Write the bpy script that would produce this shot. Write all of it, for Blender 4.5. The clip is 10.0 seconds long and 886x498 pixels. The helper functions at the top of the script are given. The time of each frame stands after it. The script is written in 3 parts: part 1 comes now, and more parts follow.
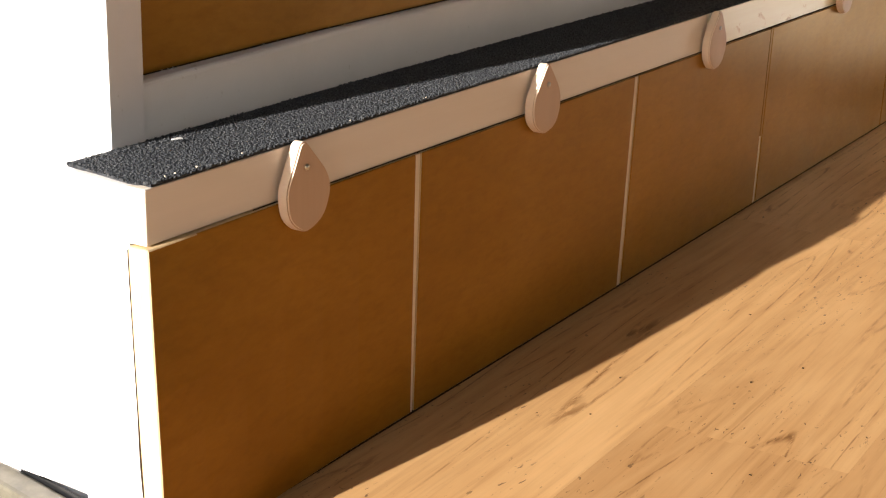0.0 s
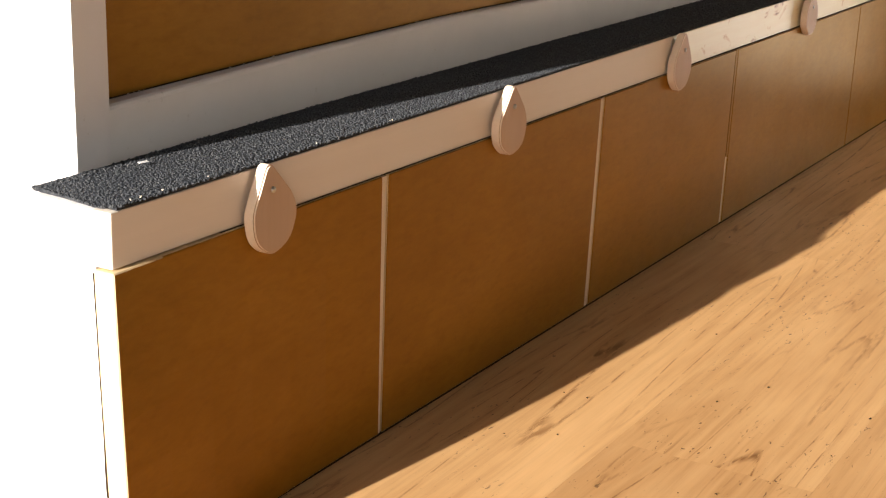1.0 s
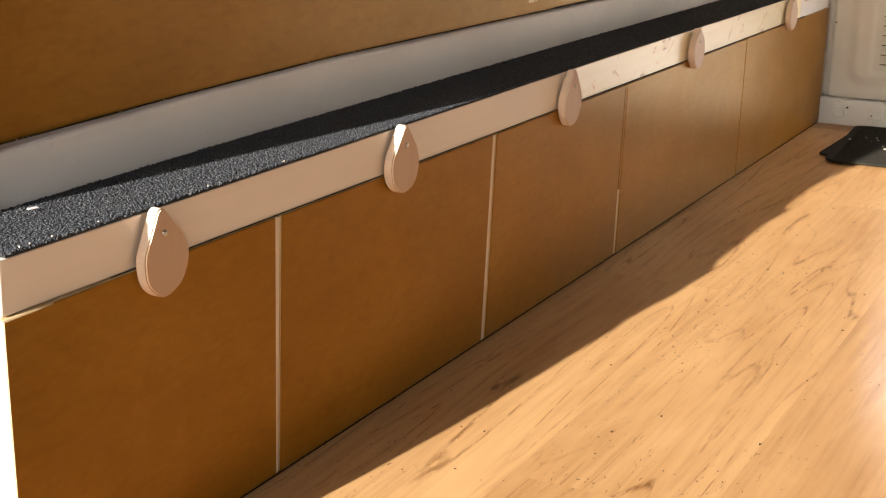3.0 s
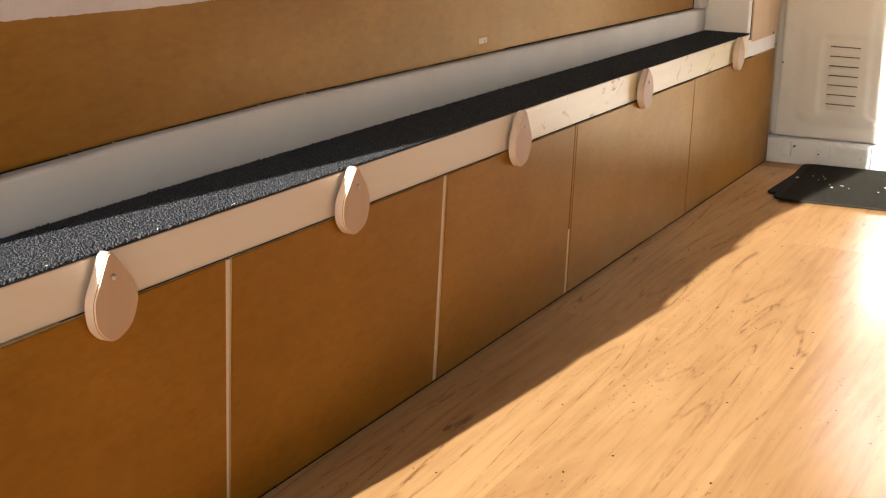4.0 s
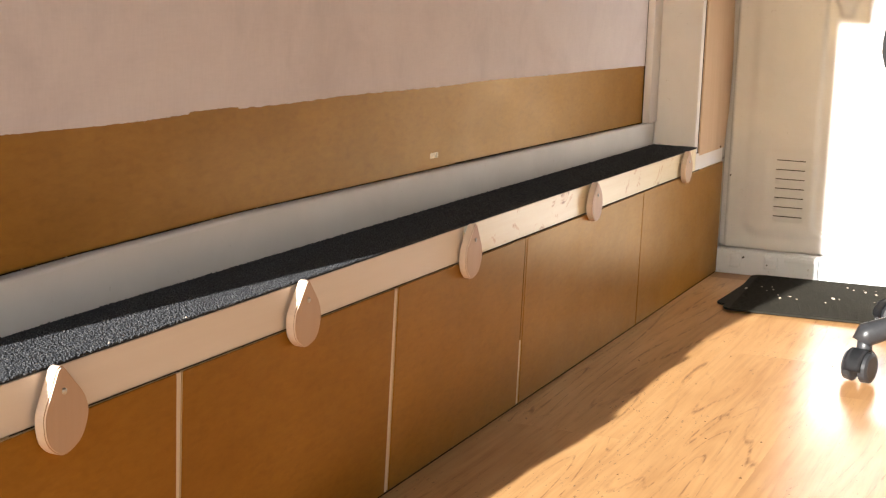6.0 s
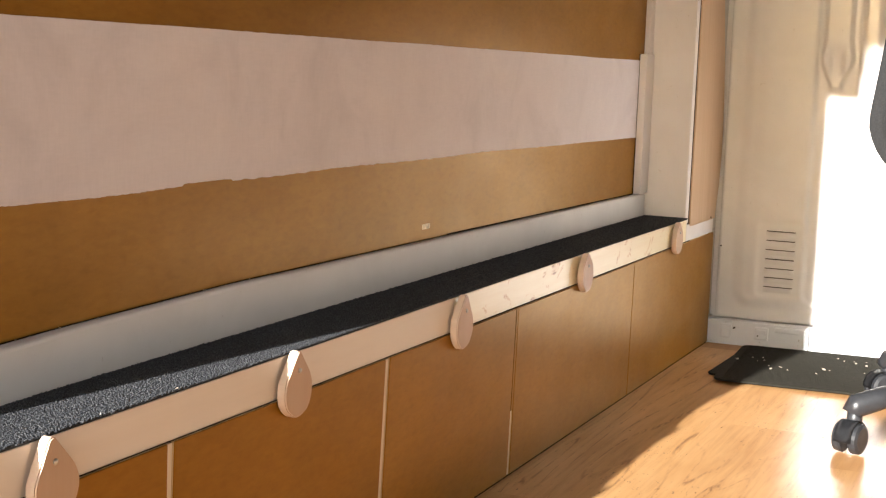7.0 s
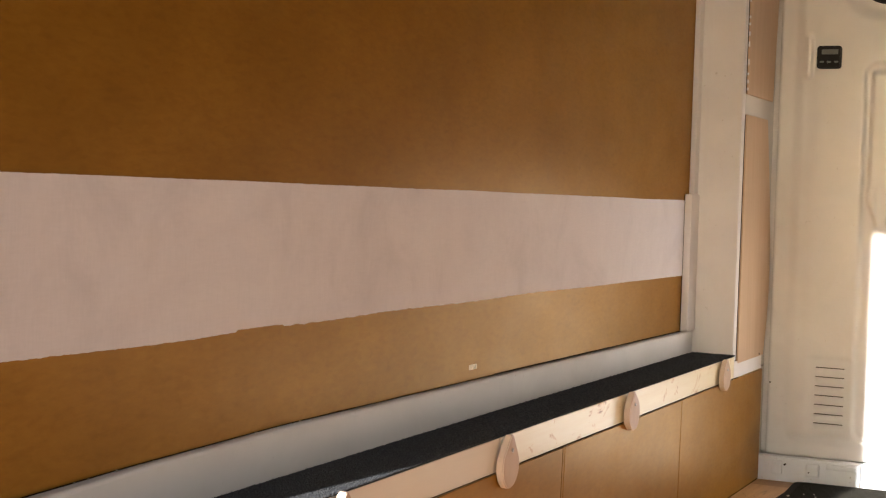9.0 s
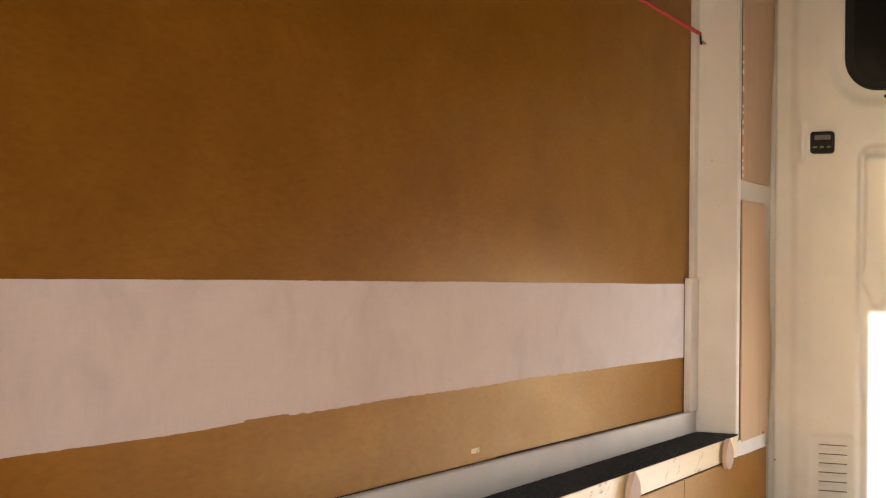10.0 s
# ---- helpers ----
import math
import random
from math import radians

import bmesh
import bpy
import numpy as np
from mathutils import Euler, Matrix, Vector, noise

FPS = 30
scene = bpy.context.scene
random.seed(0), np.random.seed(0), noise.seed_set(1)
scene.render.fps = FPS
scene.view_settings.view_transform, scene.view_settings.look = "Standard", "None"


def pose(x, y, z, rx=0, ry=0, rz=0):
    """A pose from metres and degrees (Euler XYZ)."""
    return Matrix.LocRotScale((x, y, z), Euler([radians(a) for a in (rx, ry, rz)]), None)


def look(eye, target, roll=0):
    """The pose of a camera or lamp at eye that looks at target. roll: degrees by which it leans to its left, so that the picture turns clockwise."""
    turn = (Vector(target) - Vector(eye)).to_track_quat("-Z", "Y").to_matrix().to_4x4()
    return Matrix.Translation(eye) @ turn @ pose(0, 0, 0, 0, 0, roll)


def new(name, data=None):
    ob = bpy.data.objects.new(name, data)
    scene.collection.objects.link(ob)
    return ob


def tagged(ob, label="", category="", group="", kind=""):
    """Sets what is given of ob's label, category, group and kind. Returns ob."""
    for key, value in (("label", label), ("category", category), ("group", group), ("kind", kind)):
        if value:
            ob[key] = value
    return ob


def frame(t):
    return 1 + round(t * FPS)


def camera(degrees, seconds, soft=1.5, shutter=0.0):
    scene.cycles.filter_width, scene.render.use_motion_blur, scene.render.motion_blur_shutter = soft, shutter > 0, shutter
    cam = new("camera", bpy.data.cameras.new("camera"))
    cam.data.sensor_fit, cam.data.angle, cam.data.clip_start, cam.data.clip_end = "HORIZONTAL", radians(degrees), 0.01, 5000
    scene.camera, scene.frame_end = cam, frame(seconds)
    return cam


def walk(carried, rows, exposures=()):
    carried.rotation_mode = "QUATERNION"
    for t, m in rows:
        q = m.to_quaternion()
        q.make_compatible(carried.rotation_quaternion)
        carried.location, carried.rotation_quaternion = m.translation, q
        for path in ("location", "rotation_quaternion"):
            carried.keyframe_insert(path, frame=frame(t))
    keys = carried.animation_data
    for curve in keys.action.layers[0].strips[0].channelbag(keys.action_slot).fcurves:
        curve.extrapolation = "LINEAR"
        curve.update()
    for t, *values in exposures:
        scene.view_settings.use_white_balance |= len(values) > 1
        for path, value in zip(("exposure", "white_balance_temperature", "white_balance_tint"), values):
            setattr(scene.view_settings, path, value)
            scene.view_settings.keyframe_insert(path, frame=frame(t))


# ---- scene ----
cam = camera(33.4, 10.0, soft=1.25)
PATH = [
    (0, (-0.738, -0.678, 0.565), (0.888, 0.315, -0.043), 1.6),
    (0.5, (-0.739, -0.681, 0.568), (0.896, 0.303, -0.031), 1.7),
    (1, (-0.74, -0.684, 0.568), (0.913, 0.281, -0.013), 1.7),
    (1.5, (-0.741, -0.687, 0.571), (0.933, 0.249, 0.002), 1.7),
    (2, (-0.742, -0.691, 0.573), (0.949, 0.22, 0.015), 1.7),
    (3.5, (-0.747, -0.702, 0.58), (0.996, 0.132, 0.063), 1.7),
    (4, (-0.746, -0.702, 0.582), (1.017, 0.108, 0.097), 1.8),
    (4.5, (-0.75, -0.706, 0.584), (1.033, 0.079, 0.129), 1.8),
    (5, (-0.752, -0.708, 0.587), (1.045, 0.067, 0.171), 1.9),
    (5.5, (-0.756, -0.712, 0.588), (1.048, 0.064, 0.211), 1.9),
    (7, (-0.773, -0.725, 0.596), (1.055, 0.05, 0.349), 2.2),
    (7.5, (-0.775, -0.723, 0.599), (1.055, 0.061, 0.405), 2.3),
    (8, (-0.781, -0.727, 0.602), (1.048, 0.068, 0.455), 2.5),
    (8.5, (-0.795, -0.738, 0.608), (1.02, 0.095, 0.501), 2.2),
    (9, (-0.817, -0.758, 0.616), (0.99, 0.097, 0.543), 1.8),
    (9.5, (-0.856, -0.789, 0.625), (0.952, 0.066, 0.613), 1.2),
    (10, (-0.895, -0.831, 0.631), (0.899, 0.054, 0.668), 0.7),
]
EXPOSURE = [(0.0, 1.42, 6450, 10), (2.0, 1.62, 6450, 10), (4.5, 1.82, 6400, 10), (7.0, 1.93, 6250, 10), (8.0, 1.79, 6200, 10), (9.0, 1.86, 6200, 10), (10.0, 2.02, 6250, 10)]
walk(cam, [(t, look(eye, target, roll)) for t, eye, target, roll in PATH], EXPOSURE)

# ---- world, sun, exposure ----
SUN_AZ, SUN_EL = 7.25, 15.0          # light runs along +x, drifting to -y, and down
world = bpy.data.worlds.new("sky")
scene.world = world
world.use_nodes = True
wn, wl = world.node_tree.nodes, world.node_tree.links
sky = wn.new("ShaderNodeTexSky")
sky.sky_type, sky.sun_disc = "NISHITA", False
sky.sun_elevation, sky.sun_rotation = radians(SUN_EL), radians(-90 + SUN_AZ)
wn["Background"].inputs["Strength"].default_value = 0.10
wl.new(sky.outputs[0], wn["Background"].inputs["Color"])
sun_data = bpy.data.lights.new("sun", "SUN")
sun_data.energy, sun_data.angle, sun_data.color = 5.0, radians(0.53), (1.0, 0.95, 0.87)
sun = new("sun", sun_data)
to_sun = Vector((-math.cos(radians(SUN_EL)) * math.cos(radians(SUN_AZ)),
                 math.cos(radians(SUN_EL)) * math.sin(radians(SUN_AZ)), math.sin(radians(SUN_EL))))
sun.matrix_world = look(to_sun * 6, (0, 0, 0))


# ---- materials ----
def material(name, color, rough=0.5, metal=0.0):
    m = bpy.data.materials.new(name)
    m.use_nodes = True
    b = m.node_tree.nodes["Principled BSDF"]
    b.inputs["Base Color"].default_value = (*color, 1)
    b.inputs["Roughness"].default_value = rough
    b.inputs["Metallic"].default_value = metal
    return m, m.node_tree.nodes, m.node_tree.links, b


def coords(n, l, scale=(1, 1, 1), kind="Object", shift=False):
    tc = n.new("ShaderNodeTexCoord")
    mp = n.new("ShaderNodeMapping")
    mp.inputs["Scale"].default_value = scale
    l.new(tc.outputs[kind], mp.inputs["Vector"])
    if shift:
        info = n.new("ShaderNodeObjectInfo")
        mul = n.new("ShaderNodeVectorMath")
        mul.operation = "SCALE"
        mul.inputs[0].default_value = (37.0, 11.0, 23.0)
        l.new(info.outputs["Random"], mul.inputs["Scale"])
        l.new(mul.outputs[0], mp.inputs["Location"])
    return mp.outputs[0]


def noise_tex(n, l, vec, scale, detail=4, rough=0.55, distortion=0.0):
    t = n.new("ShaderNodeTexNoise")
    t.inputs["Scale"].default_value = scale
    t.inputs["Detail"].default_value = detail
    t.inputs["Roughness"].default_value = rough
    t.inputs["Distortion"].default_value = distortion
    l.new(vec, t.inputs["Vector"])
    return t.outputs["Fac"]


def ramp(n, l, fac, stops):
    r = n.new("ShaderNodeValToRGB")
    e = r.color_ramp.elements
    while len(e) < len(stops):
        e.new(0.5)
    for k, (p, c) in enumerate(stops):
        e[k].position = p
        e[k].color = (*c, 1) if len(c) == 3 else c
    l.new(fac, r.inputs["Fac"])
    return r.outputs["Color"]


def mix(n, l, fac, a, b, mode="MIX"):
    m = n.new("ShaderNodeMix")
    m.data_type, m.blend_type = "RGBA", mode
    for val, sock in ((fac, m.inputs[0]), (a, m.inputs[6]), (b, m.inputs[7])):
        if isinstance(val, (int, float)):
            sock.default_value = val
        elif isinstance(val, tuple):
            sock.default_value = (*val, 1)
        else:
            l.new(val, sock)
    return m.outputs[2]


def bump(n, l, b, height, strength, dist=0.001):
    bp = n.new("ShaderNodeBump")
    bp.inputs["Strength"].default_value = strength
    bp.inputs["Distance"].default_value = dist
    l.new(height, bp.inputs["Height"])
    l.new(bp.outputs[0], b.inputs["Normal"])


def lin(n, l, fac, a0, a1, b0=0.0, b1=1.0):
    """A clamped straight-line remap of a value."""
    r = n.new("ShaderNodeMapRange")
    for k, val in enumerate((a0, a1, b0, b1)):
        r.inputs[k + 1].default_value = val
    l.new(fac, r.inputs[0])
    return r.outputs[0]


def grey(v):
    return (v, v, v)


def stained_ply(name):
    """Golden-brown varnished plywood, fine lying grain and flecks, cloudy in colour and gloss."""
    m, n, l, b = material(name, (0.35, 0.15, 0.03), 0.4)
    v = coords(n, l, (0.30, 1, 1), shift=True)
    fine = noise_tex(n, l, v, 170, 4, 0.6, 0.3)
    cloud = noise_tex(n, l, coords(n, l, (0.7, 1, 1), shift=True), 7, 5, 0.6)
    fleck = noise_tex(n, l, coords(n, l, (0.5, 1, 1), shift=True), 130, 2, 0.5)
    c = mix(n, l, lin(n, l, cloud, 0.25, 0.75), (0.247, 0.100, 0.006), (0.345, 0.154, 0.014))
    c = mix(n, l, lin(n, l, fine, 0.3, 0.7, 0.0, 0.30), c, (0.172, 0.067, 0.004))
    c = mix(n, l, 0.25, c, ramp(n, l, fleck, [(0.30, (0.72, 0.66, 0.60)), (0.50, grey(1.0))]), "MULTIPLY")
    l.new(c, b.inputs["Base Color"])
    wipe = noise_tex(n, l, coords(n, l, (0.5, 1, 1.1), shift=True), 12, 5, 0.62, 0.4)
    drag = noise_tex(n, l, coords(n, l, (1, 1, 0.25), shift=True), 26, 3, 0.5)
    l.new(lin(n, l, mix(n, l, 0.22, wipe, drag), 0.28, 0.72, 0.41, 0.287), b.inputs["Roughness"])
    b.inputs["Metallic"].default_value = 0.20
    b.inputs["Specular IOR Level"].default_value = 0.15
    b.inputs["Specular Tint"].default_value = (1.0, 0.90, 0.45, 1)
    return m


def wood(name, base, dark, rough=0.55, along="x", scale=1.0, contrast=1.0, knotty=False):
    """Plain sawn wood with long grain."""
    m, n, l, b = material(name, base, rough)
    sc = {"x": (0.06, 1, 1), "y": (1, 0.06, 1), "z": (1, 1, 0.06)}[along]
    v = coords(n, l, sc, shift=True)
    f1 = noise_tex(n, l, v, 150 * scale, 4, 0.6, 0.3)
    f2 = noise_tex(n, l, v, 32 * scale, 3, 0.5, 1.5)
    fac = mix(n, l, 0.5, f1, f2)
    c = ramp(n, l, fac, [(0.5 - 0.18 / contrast, dark), (0.5 + 0.16 / contrast, base)])
    if knotty:
        k = noise_tex(n, l, coords(n, l, (0.55, 1, 0.8)), 23, 3, 0.65, 1.6)
        c = mix(n, l, 0.9, c, ramp(n, l, k, [(0.31, (0.34, 0.19, 0.11)), (0.355, (0.82, 0.66, 0.50)), (0.40, grey(1.0))]), "MULTIPLY")
    l.new(c, b.inputs["Base Color"])
    bump(n, l, b, f1, 0.15, 0.0005)
    return m


def white_paint(name, base=(0.80, 0.79, 0.76), rough=0.45, dirt=0.5, lump=0.12):
    m, n, l, b = material(name, base, rough)
    v = coords(n, l)
    big = noise_tex(n, l, v, 6, 5, 0.6, 0.4)
    small = noise_tex(n, l, v, 95, 4, 0.6)
    c = ramp(n, l, big, [(0.25, tuple(x * 0.90 for x in base)), (0.6, base)])
    specks = ramp(n, l, small, [(0.26, (0.55, 0.48, 0.40)), (0.33, grey(1.0))])
    c = mix(n, l, dirt, c, specks, "MULTIPLY")
    l.new(c, b.inputs["Base Color"])
    l.new(ramp(n, l, big, [(0.3, grey(min(1, rough + 0.1))), (0.7, grey(rough - 0.06))]), b.inputs["Roughness"])
    bump(n, l, b, noise_tex(n, l, v, 240, 3), lump, 0.0006)
    return m


def plain(name, color, rough=0.5, metal=0.0, vary=0.25, scale=60):
    m, n, l, b = material(name, color, rough, metal)
    f = noise_tex(n, l, coords(n, l), scale, 4, 0.6)
    c = ramp(n, l, f, [(0.3, tuple(x * (1 - vary) for x in color)), (0.7, tuple(min(1, x * (1 + vary * 0.5)) for x in color))])
    l.new(c, b.inputs["Base Color"])
    bump(n, l, b, f, 0.12, 0.0006)
    return m


def laminate(name):
    """Oak-look laminate plank: broken cathedral grain, pore ticks in clusters, knots, plank-to-plank change."""
    m, n, l, b = material(name, (0.55, 0.33, 0.15), 0.3)

    def along(k):
        return coords(n, l, (k, 1, 1), shift=True)

    # cathedral lines: contour lines of a drawn-out field, broken up along their length
    field = noise_tex(n, l, along(0.10), 7.0, 2, 0.45, 0.3)
    rings = n.new("ShaderNodeMath")
    rings.operation = "MULTIPLY"
    rings.inputs[1].default_value = 34.0
    l.new(field, rings.inputs[0])
    saw = n.new("ShaderNodeMath")
    saw.operation = "PINGPONG"
    saw.inputs[1].default_value = 1.0
    l.new(rings.outputs[0], saw.inputs[0])
    line = lin(n, l, saw.outputs[0], 0.01, 0.15, 0.95, 0.0)
    broken = lin(n, l, noise_tex(n, l, along(0.16), 170, 3, 0.62, 0.5), 0.42, 0.58)
    zone = lin(n, l, noise_tex(n, l, along(0.30), 5.5, 2, 0.5), 0.40, 0.60)
    dark = n.new("ShaderNodeMath")
    dark.operation = "MULTIPLY"
    l.new(line, dark.inputs[0])
    l.new(broken, dark.inputs[1])
    darker = n.new("ShaderNodeMath")
    darker.operation = "MULTIPLY"
    l.new(dark.outputs[0], darker.inputs[0])
    l.new(zone, darker.inputs[1])
    big = noise_tex(n, l, along(0.3), 8, 4, 0.6)
    c = ramp(n, l, big, [(0.3, (0.475, 0.255, 0.103)), (0.7, (0.620, 0.362, 0.160))])
    info = n.new("ShaderNodeObjectInfo")
    tone = ramp(n, l, info.outputs["Random"], [(0.0, (0.87, 0.83, 0.80)), (0.5, (0.98, 0.97, 0.96)), (1.0, (1.10, 1.11, 1.12))])
    streak = noise_tex(n, l, along(0.04), 120, 5, 0.68, 0.2)
    c = mix(n, l, 0.6, c, ramp(n, l, streak, [(0.30, (0.72, 0.66, 0.60)), (0.50, grey(0.98)), (0.72, grey(1.12))]), "MULTIPLY")
    c = mix(n, l, darker.outputs[0], c, mix(n, l, 1.0, c, (0.40, 0.31, 0.24), "MULTIPLY"))
    # pale early-wood beside the lines
    c = mix(n, l, lin(n, l, saw.outputs[0], 0.5, 1.0, 0.0, 0.22), c, (0.66, 0.405, 0.19))
    ticks = lin(n, l, noise_tex(n, l, along(0.32), 270, 2, 0.55, 0.6), 0.285, 0.34, 0.9, 0.0)
    herd = lin(n, l, noise_tex(n, l, along(0.5), 9, 3, 0.55), 0.46, 0.60)
    tick = n.new("ShaderNodeMath")
    tick.operation = "MULTIPLY"
    l.new(ticks, tick.inputs[0])
    l.new(herd, tick.inputs[1])
    c = mix(n, l, tick.outputs[0], c, (0.10, 0.050, 0.022))
    pores = noise_tex(n, l, along(0.40), 130, 3, 0.55, 1.2)
    c = mix(n, l, lin(n, l, pores, 0.235, 0.285, 0.75, 0.0), c, (0.13, 0.065, 0.028))
    knots = noise_tex(n, l, along(0.45), 19, 3, 0.6, 0.6)
    c = mix(n, l, lin(n, l, knots, 0.18, 0.27, 0.6, 0.0), c, (0.20, 0.10, 0.045))
    c = mix(n, l, 1.0, c, tone, "MULTIPLY")
    l.new(c, b.inputs["Base Color"])
    l.new(lin(n, l, big, 0.3, 0.7, 0.40, 0.31), b.inputs["Roughness"])
    b.inputs["Specular IOR Level"].default_value = 0.14
    bump(n, l, b, mix(n, l, 0.5, streak, pores), 0.10, 0.0005)
    return m


def carpet_mat(name):
    """Charcoal loop carpet with paler flecked fibres."""
    m, n, l, b = material(name, (0.05, 0.05, 0.055), 0.95)
    geo = n.new("ShaderNodeNewGeometry")
    c = ramp(n, l, geo.outputs["Random Per Island"], [(0.0, (0.026, 0.028, 0.033)), (0.5, (0.044, 0.046, 0.051)),
                                                    (0.8, (0.058, 0.060, 0.064)), (0.97, (0.074, 0.075, 0.078))])
    l.new(c, b.inputs["Base Color"])
    b.inputs["Specular IOR Level"].default_value = 0.15
    return m


PLY = stained_ply("stained_plywood")
PLY_EDGE = wood("raw_plywood_edge", (0.72, 0.53, 0.30), (0.52, 0.34, 0.16), 0.7, "z")
EDGE_PALE = wood("pale_cut_edge", (0.80, 0.68, 0.53), (0.66, 0.52, 0.37), 0.7, "z")
RAIL_PALE = wood("primed_rail_wood", (0.80, 0.70, 0.600), (0.75, 0.65, 0.550), 0.5, "x", 1.0, 0.7)
PINE = wood("bare_pine", (0.89, 0.80, 0.57), (0.81, 0.67, 0.43), 0.31, "x", 0.6, 1.0, True)
BUTTON_WOOD = wood("pale_birch_plywood", (0.55, 0.37, 0.25), (0.47, 0.30, 0.19), 0.5, "z", 0.8, 0.5)
BUTTON_EDGE = wood("cut_birch_edge", (0.78, 0.62, 0.50), (0.70, 0.53, 0.41), 0.6, "x", 1.4, 0.6)
PINK_PLY = wood("pinkish_plywood", (0.62, 0.43, 0.275), (0.55, 0.37, 0.225), 0.5, "z", 0.9)
WHITE = white_paint("white_gloss_wood_paint", (0.825, 0.785, 0.772), 0.62, 0.4)
WHITE.node_tree.nodes["Principled BSDF"].inputs["Specular IOR Level"].default_value = 0.3
BODY = white_paint("cream_white_body_paint", (0.775, 0.745, 0.715), 0.15, 0.25, 0.03)
TRIM = white_paint("white_gloss_trim_paint", (0.835, 0.80, 0.775), 0.50, 0.4)
TRIM.node_tree.nodes["Principled BSDF"].inputs["Specular IOR Level"].default_value = 0.4
SILL_PAINT = white_paint("bluish_white_sill_paint", (0.79, 0.805, 0.83), 0.42, 0.7, 0.10)
FLOOR = laminate("oak_laminate")
CARPET = carpet_mat("charcoal_carpet_fibre")
CARPET_BASE = plain("charcoal_carpet_backing", (0.022, 0.023, 0.028), 0.95, 0, 0.4, 300)
RUBBER = plain("dark_ribbed_rubber", (0.019, 0.017, 0.0125), 0.9, 0, 0.4, 160)
BLACK = plain("black_plastic", (0.008, 0.008, 0.009), 0.5, 0, 0.3, 90)
CASTOR = plain("grey_black_nylon", (0.026, 0.027, 0.030), 0.36, 0, 0.3, 70)
FABRIC = plain("dark_grey_chair_fabric", (0.013, 0.013, 0.0135), 0.95, 0, 0.5, 420)
STEEL = plain("dull_steel", (0.55, 0.52, 0.47), 0.3, 1.0, 0.15, 120)
# Stands for shade inside gaps; also colours small screws and a speck.
DARK = plain("gap_shade_and_screws", (0.030, 0.018, 0.010), 0.9, 0, 0.3, 60)
RED = plain("red_woven_cord", (0.55, 0.03, 0.015), 0.6, 0, 0.5, 500)
CRUMB = plain("pale_wood_crumbs", (0.62, 0.54, 0.43), 0.8, 0, 0.5, 200)
GROUND = plain("pale_concrete_ground", (0.30, 0.29, 0.27), 0.9, 0, 0.3, 3)
SILL = plain("worn_beige_sill_strip", (0.13, 0.115, 0.085), 0.45, 0, 0.5, 40)
for dull, level in ((BLACK, 0.16), (CASTOR, 0.40), (DARK, 0.1), (RUBBER, 0.12)):
    dull.node_tree.nodes["Principled BSDF"].inputs["Specular IOR Level"].default_value = level
# Tones of unseen surfaces, set by how much light they should bounce.
DARK_UNSEEN = plain("dark_unseen_ceiling", (0.06, 0.06, 0.06), 0.95, 0, 0.3, 200)
GREY_BOUNCE = plain("grey_bounce_surface", (0.24, 0.24, 0.245), 0.95, 0, 0.3, 200)
# Brownish tone painted for the half-lit shade inside the vent slots.
SLOT = plain("shaded_vent_slot", (0.11, 0.09, 0.065), 0.9, 0, 0.3, 60)
LCD = plain("grey_lcd", (0.075, 0.088, 0.085), 0.3, 0, 0.1, 60)


def stripe_mat():
    """Off-white lining cloth with a fine weave and faint smudges."""
    m, n, l, b = material("offwhite_lining_cloth", (0.66, 0.61, 0.59), 0.85)
    v = coords(n, l)
    big = noise_tex(n, l, v, 7, 5, 0.6, 0.8)
    w1 = noise_tex(n, l, coords(n, l, (1, 1, 0.12)), 520, 2, 0.5)
    w2 = noise_tex(n, l, coords(n, l, (0.12, 1, 1)), 520, 2, 0.5)
    weave = mix(n, l, 0.5, w1, w2)
    c = ramp(n, l, big, [(0.28, (0.70, 0.645, 0.67)), (0.5, (0.785, 0.725, 0.75)), (0.75, (0.82, 0.765, 0.785))])
    c = mix(n, l, 0.25, c, ramp(n, l, weave, [(0.35, grey(0.86)), (0.62, grey(1.04))]), "MULTIPLY")
    l.new(c, b.inputs["Base Color"])
    bump(n, l, b, weave, 0.12, 0.0008)
    return m


CLOTH = stripe_mat()
glass, gn, gl, gb = material("tinted_window_glass", (0.012, 0.013, 0.014), 0.06)
gb.inputs["Specular IOR Level"].default_value = 0.2


# ---- building blocks ----
def mesh_object(name, bm, mats, parent=None, smooth=False):
    me = bpy.data.meshes.new(name)
    bm.normal_update()
    bm.to_mesh(me)
    bm.free()
    for m in (mats if isinstance(mats, (list, tuple)) else [mats]):
        me.materials.append(m)
    if smooth:
        for p in me.polygons:
            p.use_smooth = True
    ob = new(name, me)
    ob.parent = parent
    return ob


def part(name, bm, mats, parent, label="", smooth=False):
    ob = mesh_object(name, bm, mats, parent, smooth)
    return tagged(ob, label) if label else ob


def box(x0, x1, y0, y1, z0, z1, bevel=0.0, segs=2, bm=None):
    bm = bm or bmesh.new()
    made = bmesh.ops.create_cube(bm, size=1)["verts"]
    for v in made:
        v.co = Vector(((x0 + x1) / 2 + v.co.x * (x1 - x0), (y0 + y1) / 2 + v.co.y * (y1 - y0), (z0 + z1) / 2 + v.co.z * (z1 - z0)))
    if bevel:
        es = list({e for v in made for e in v.link_edges})
        bmesh.ops.bevel(bm, geom=es, offset=bevel, segments=segs, affect="EDGES", profile=0.6)
    return bm


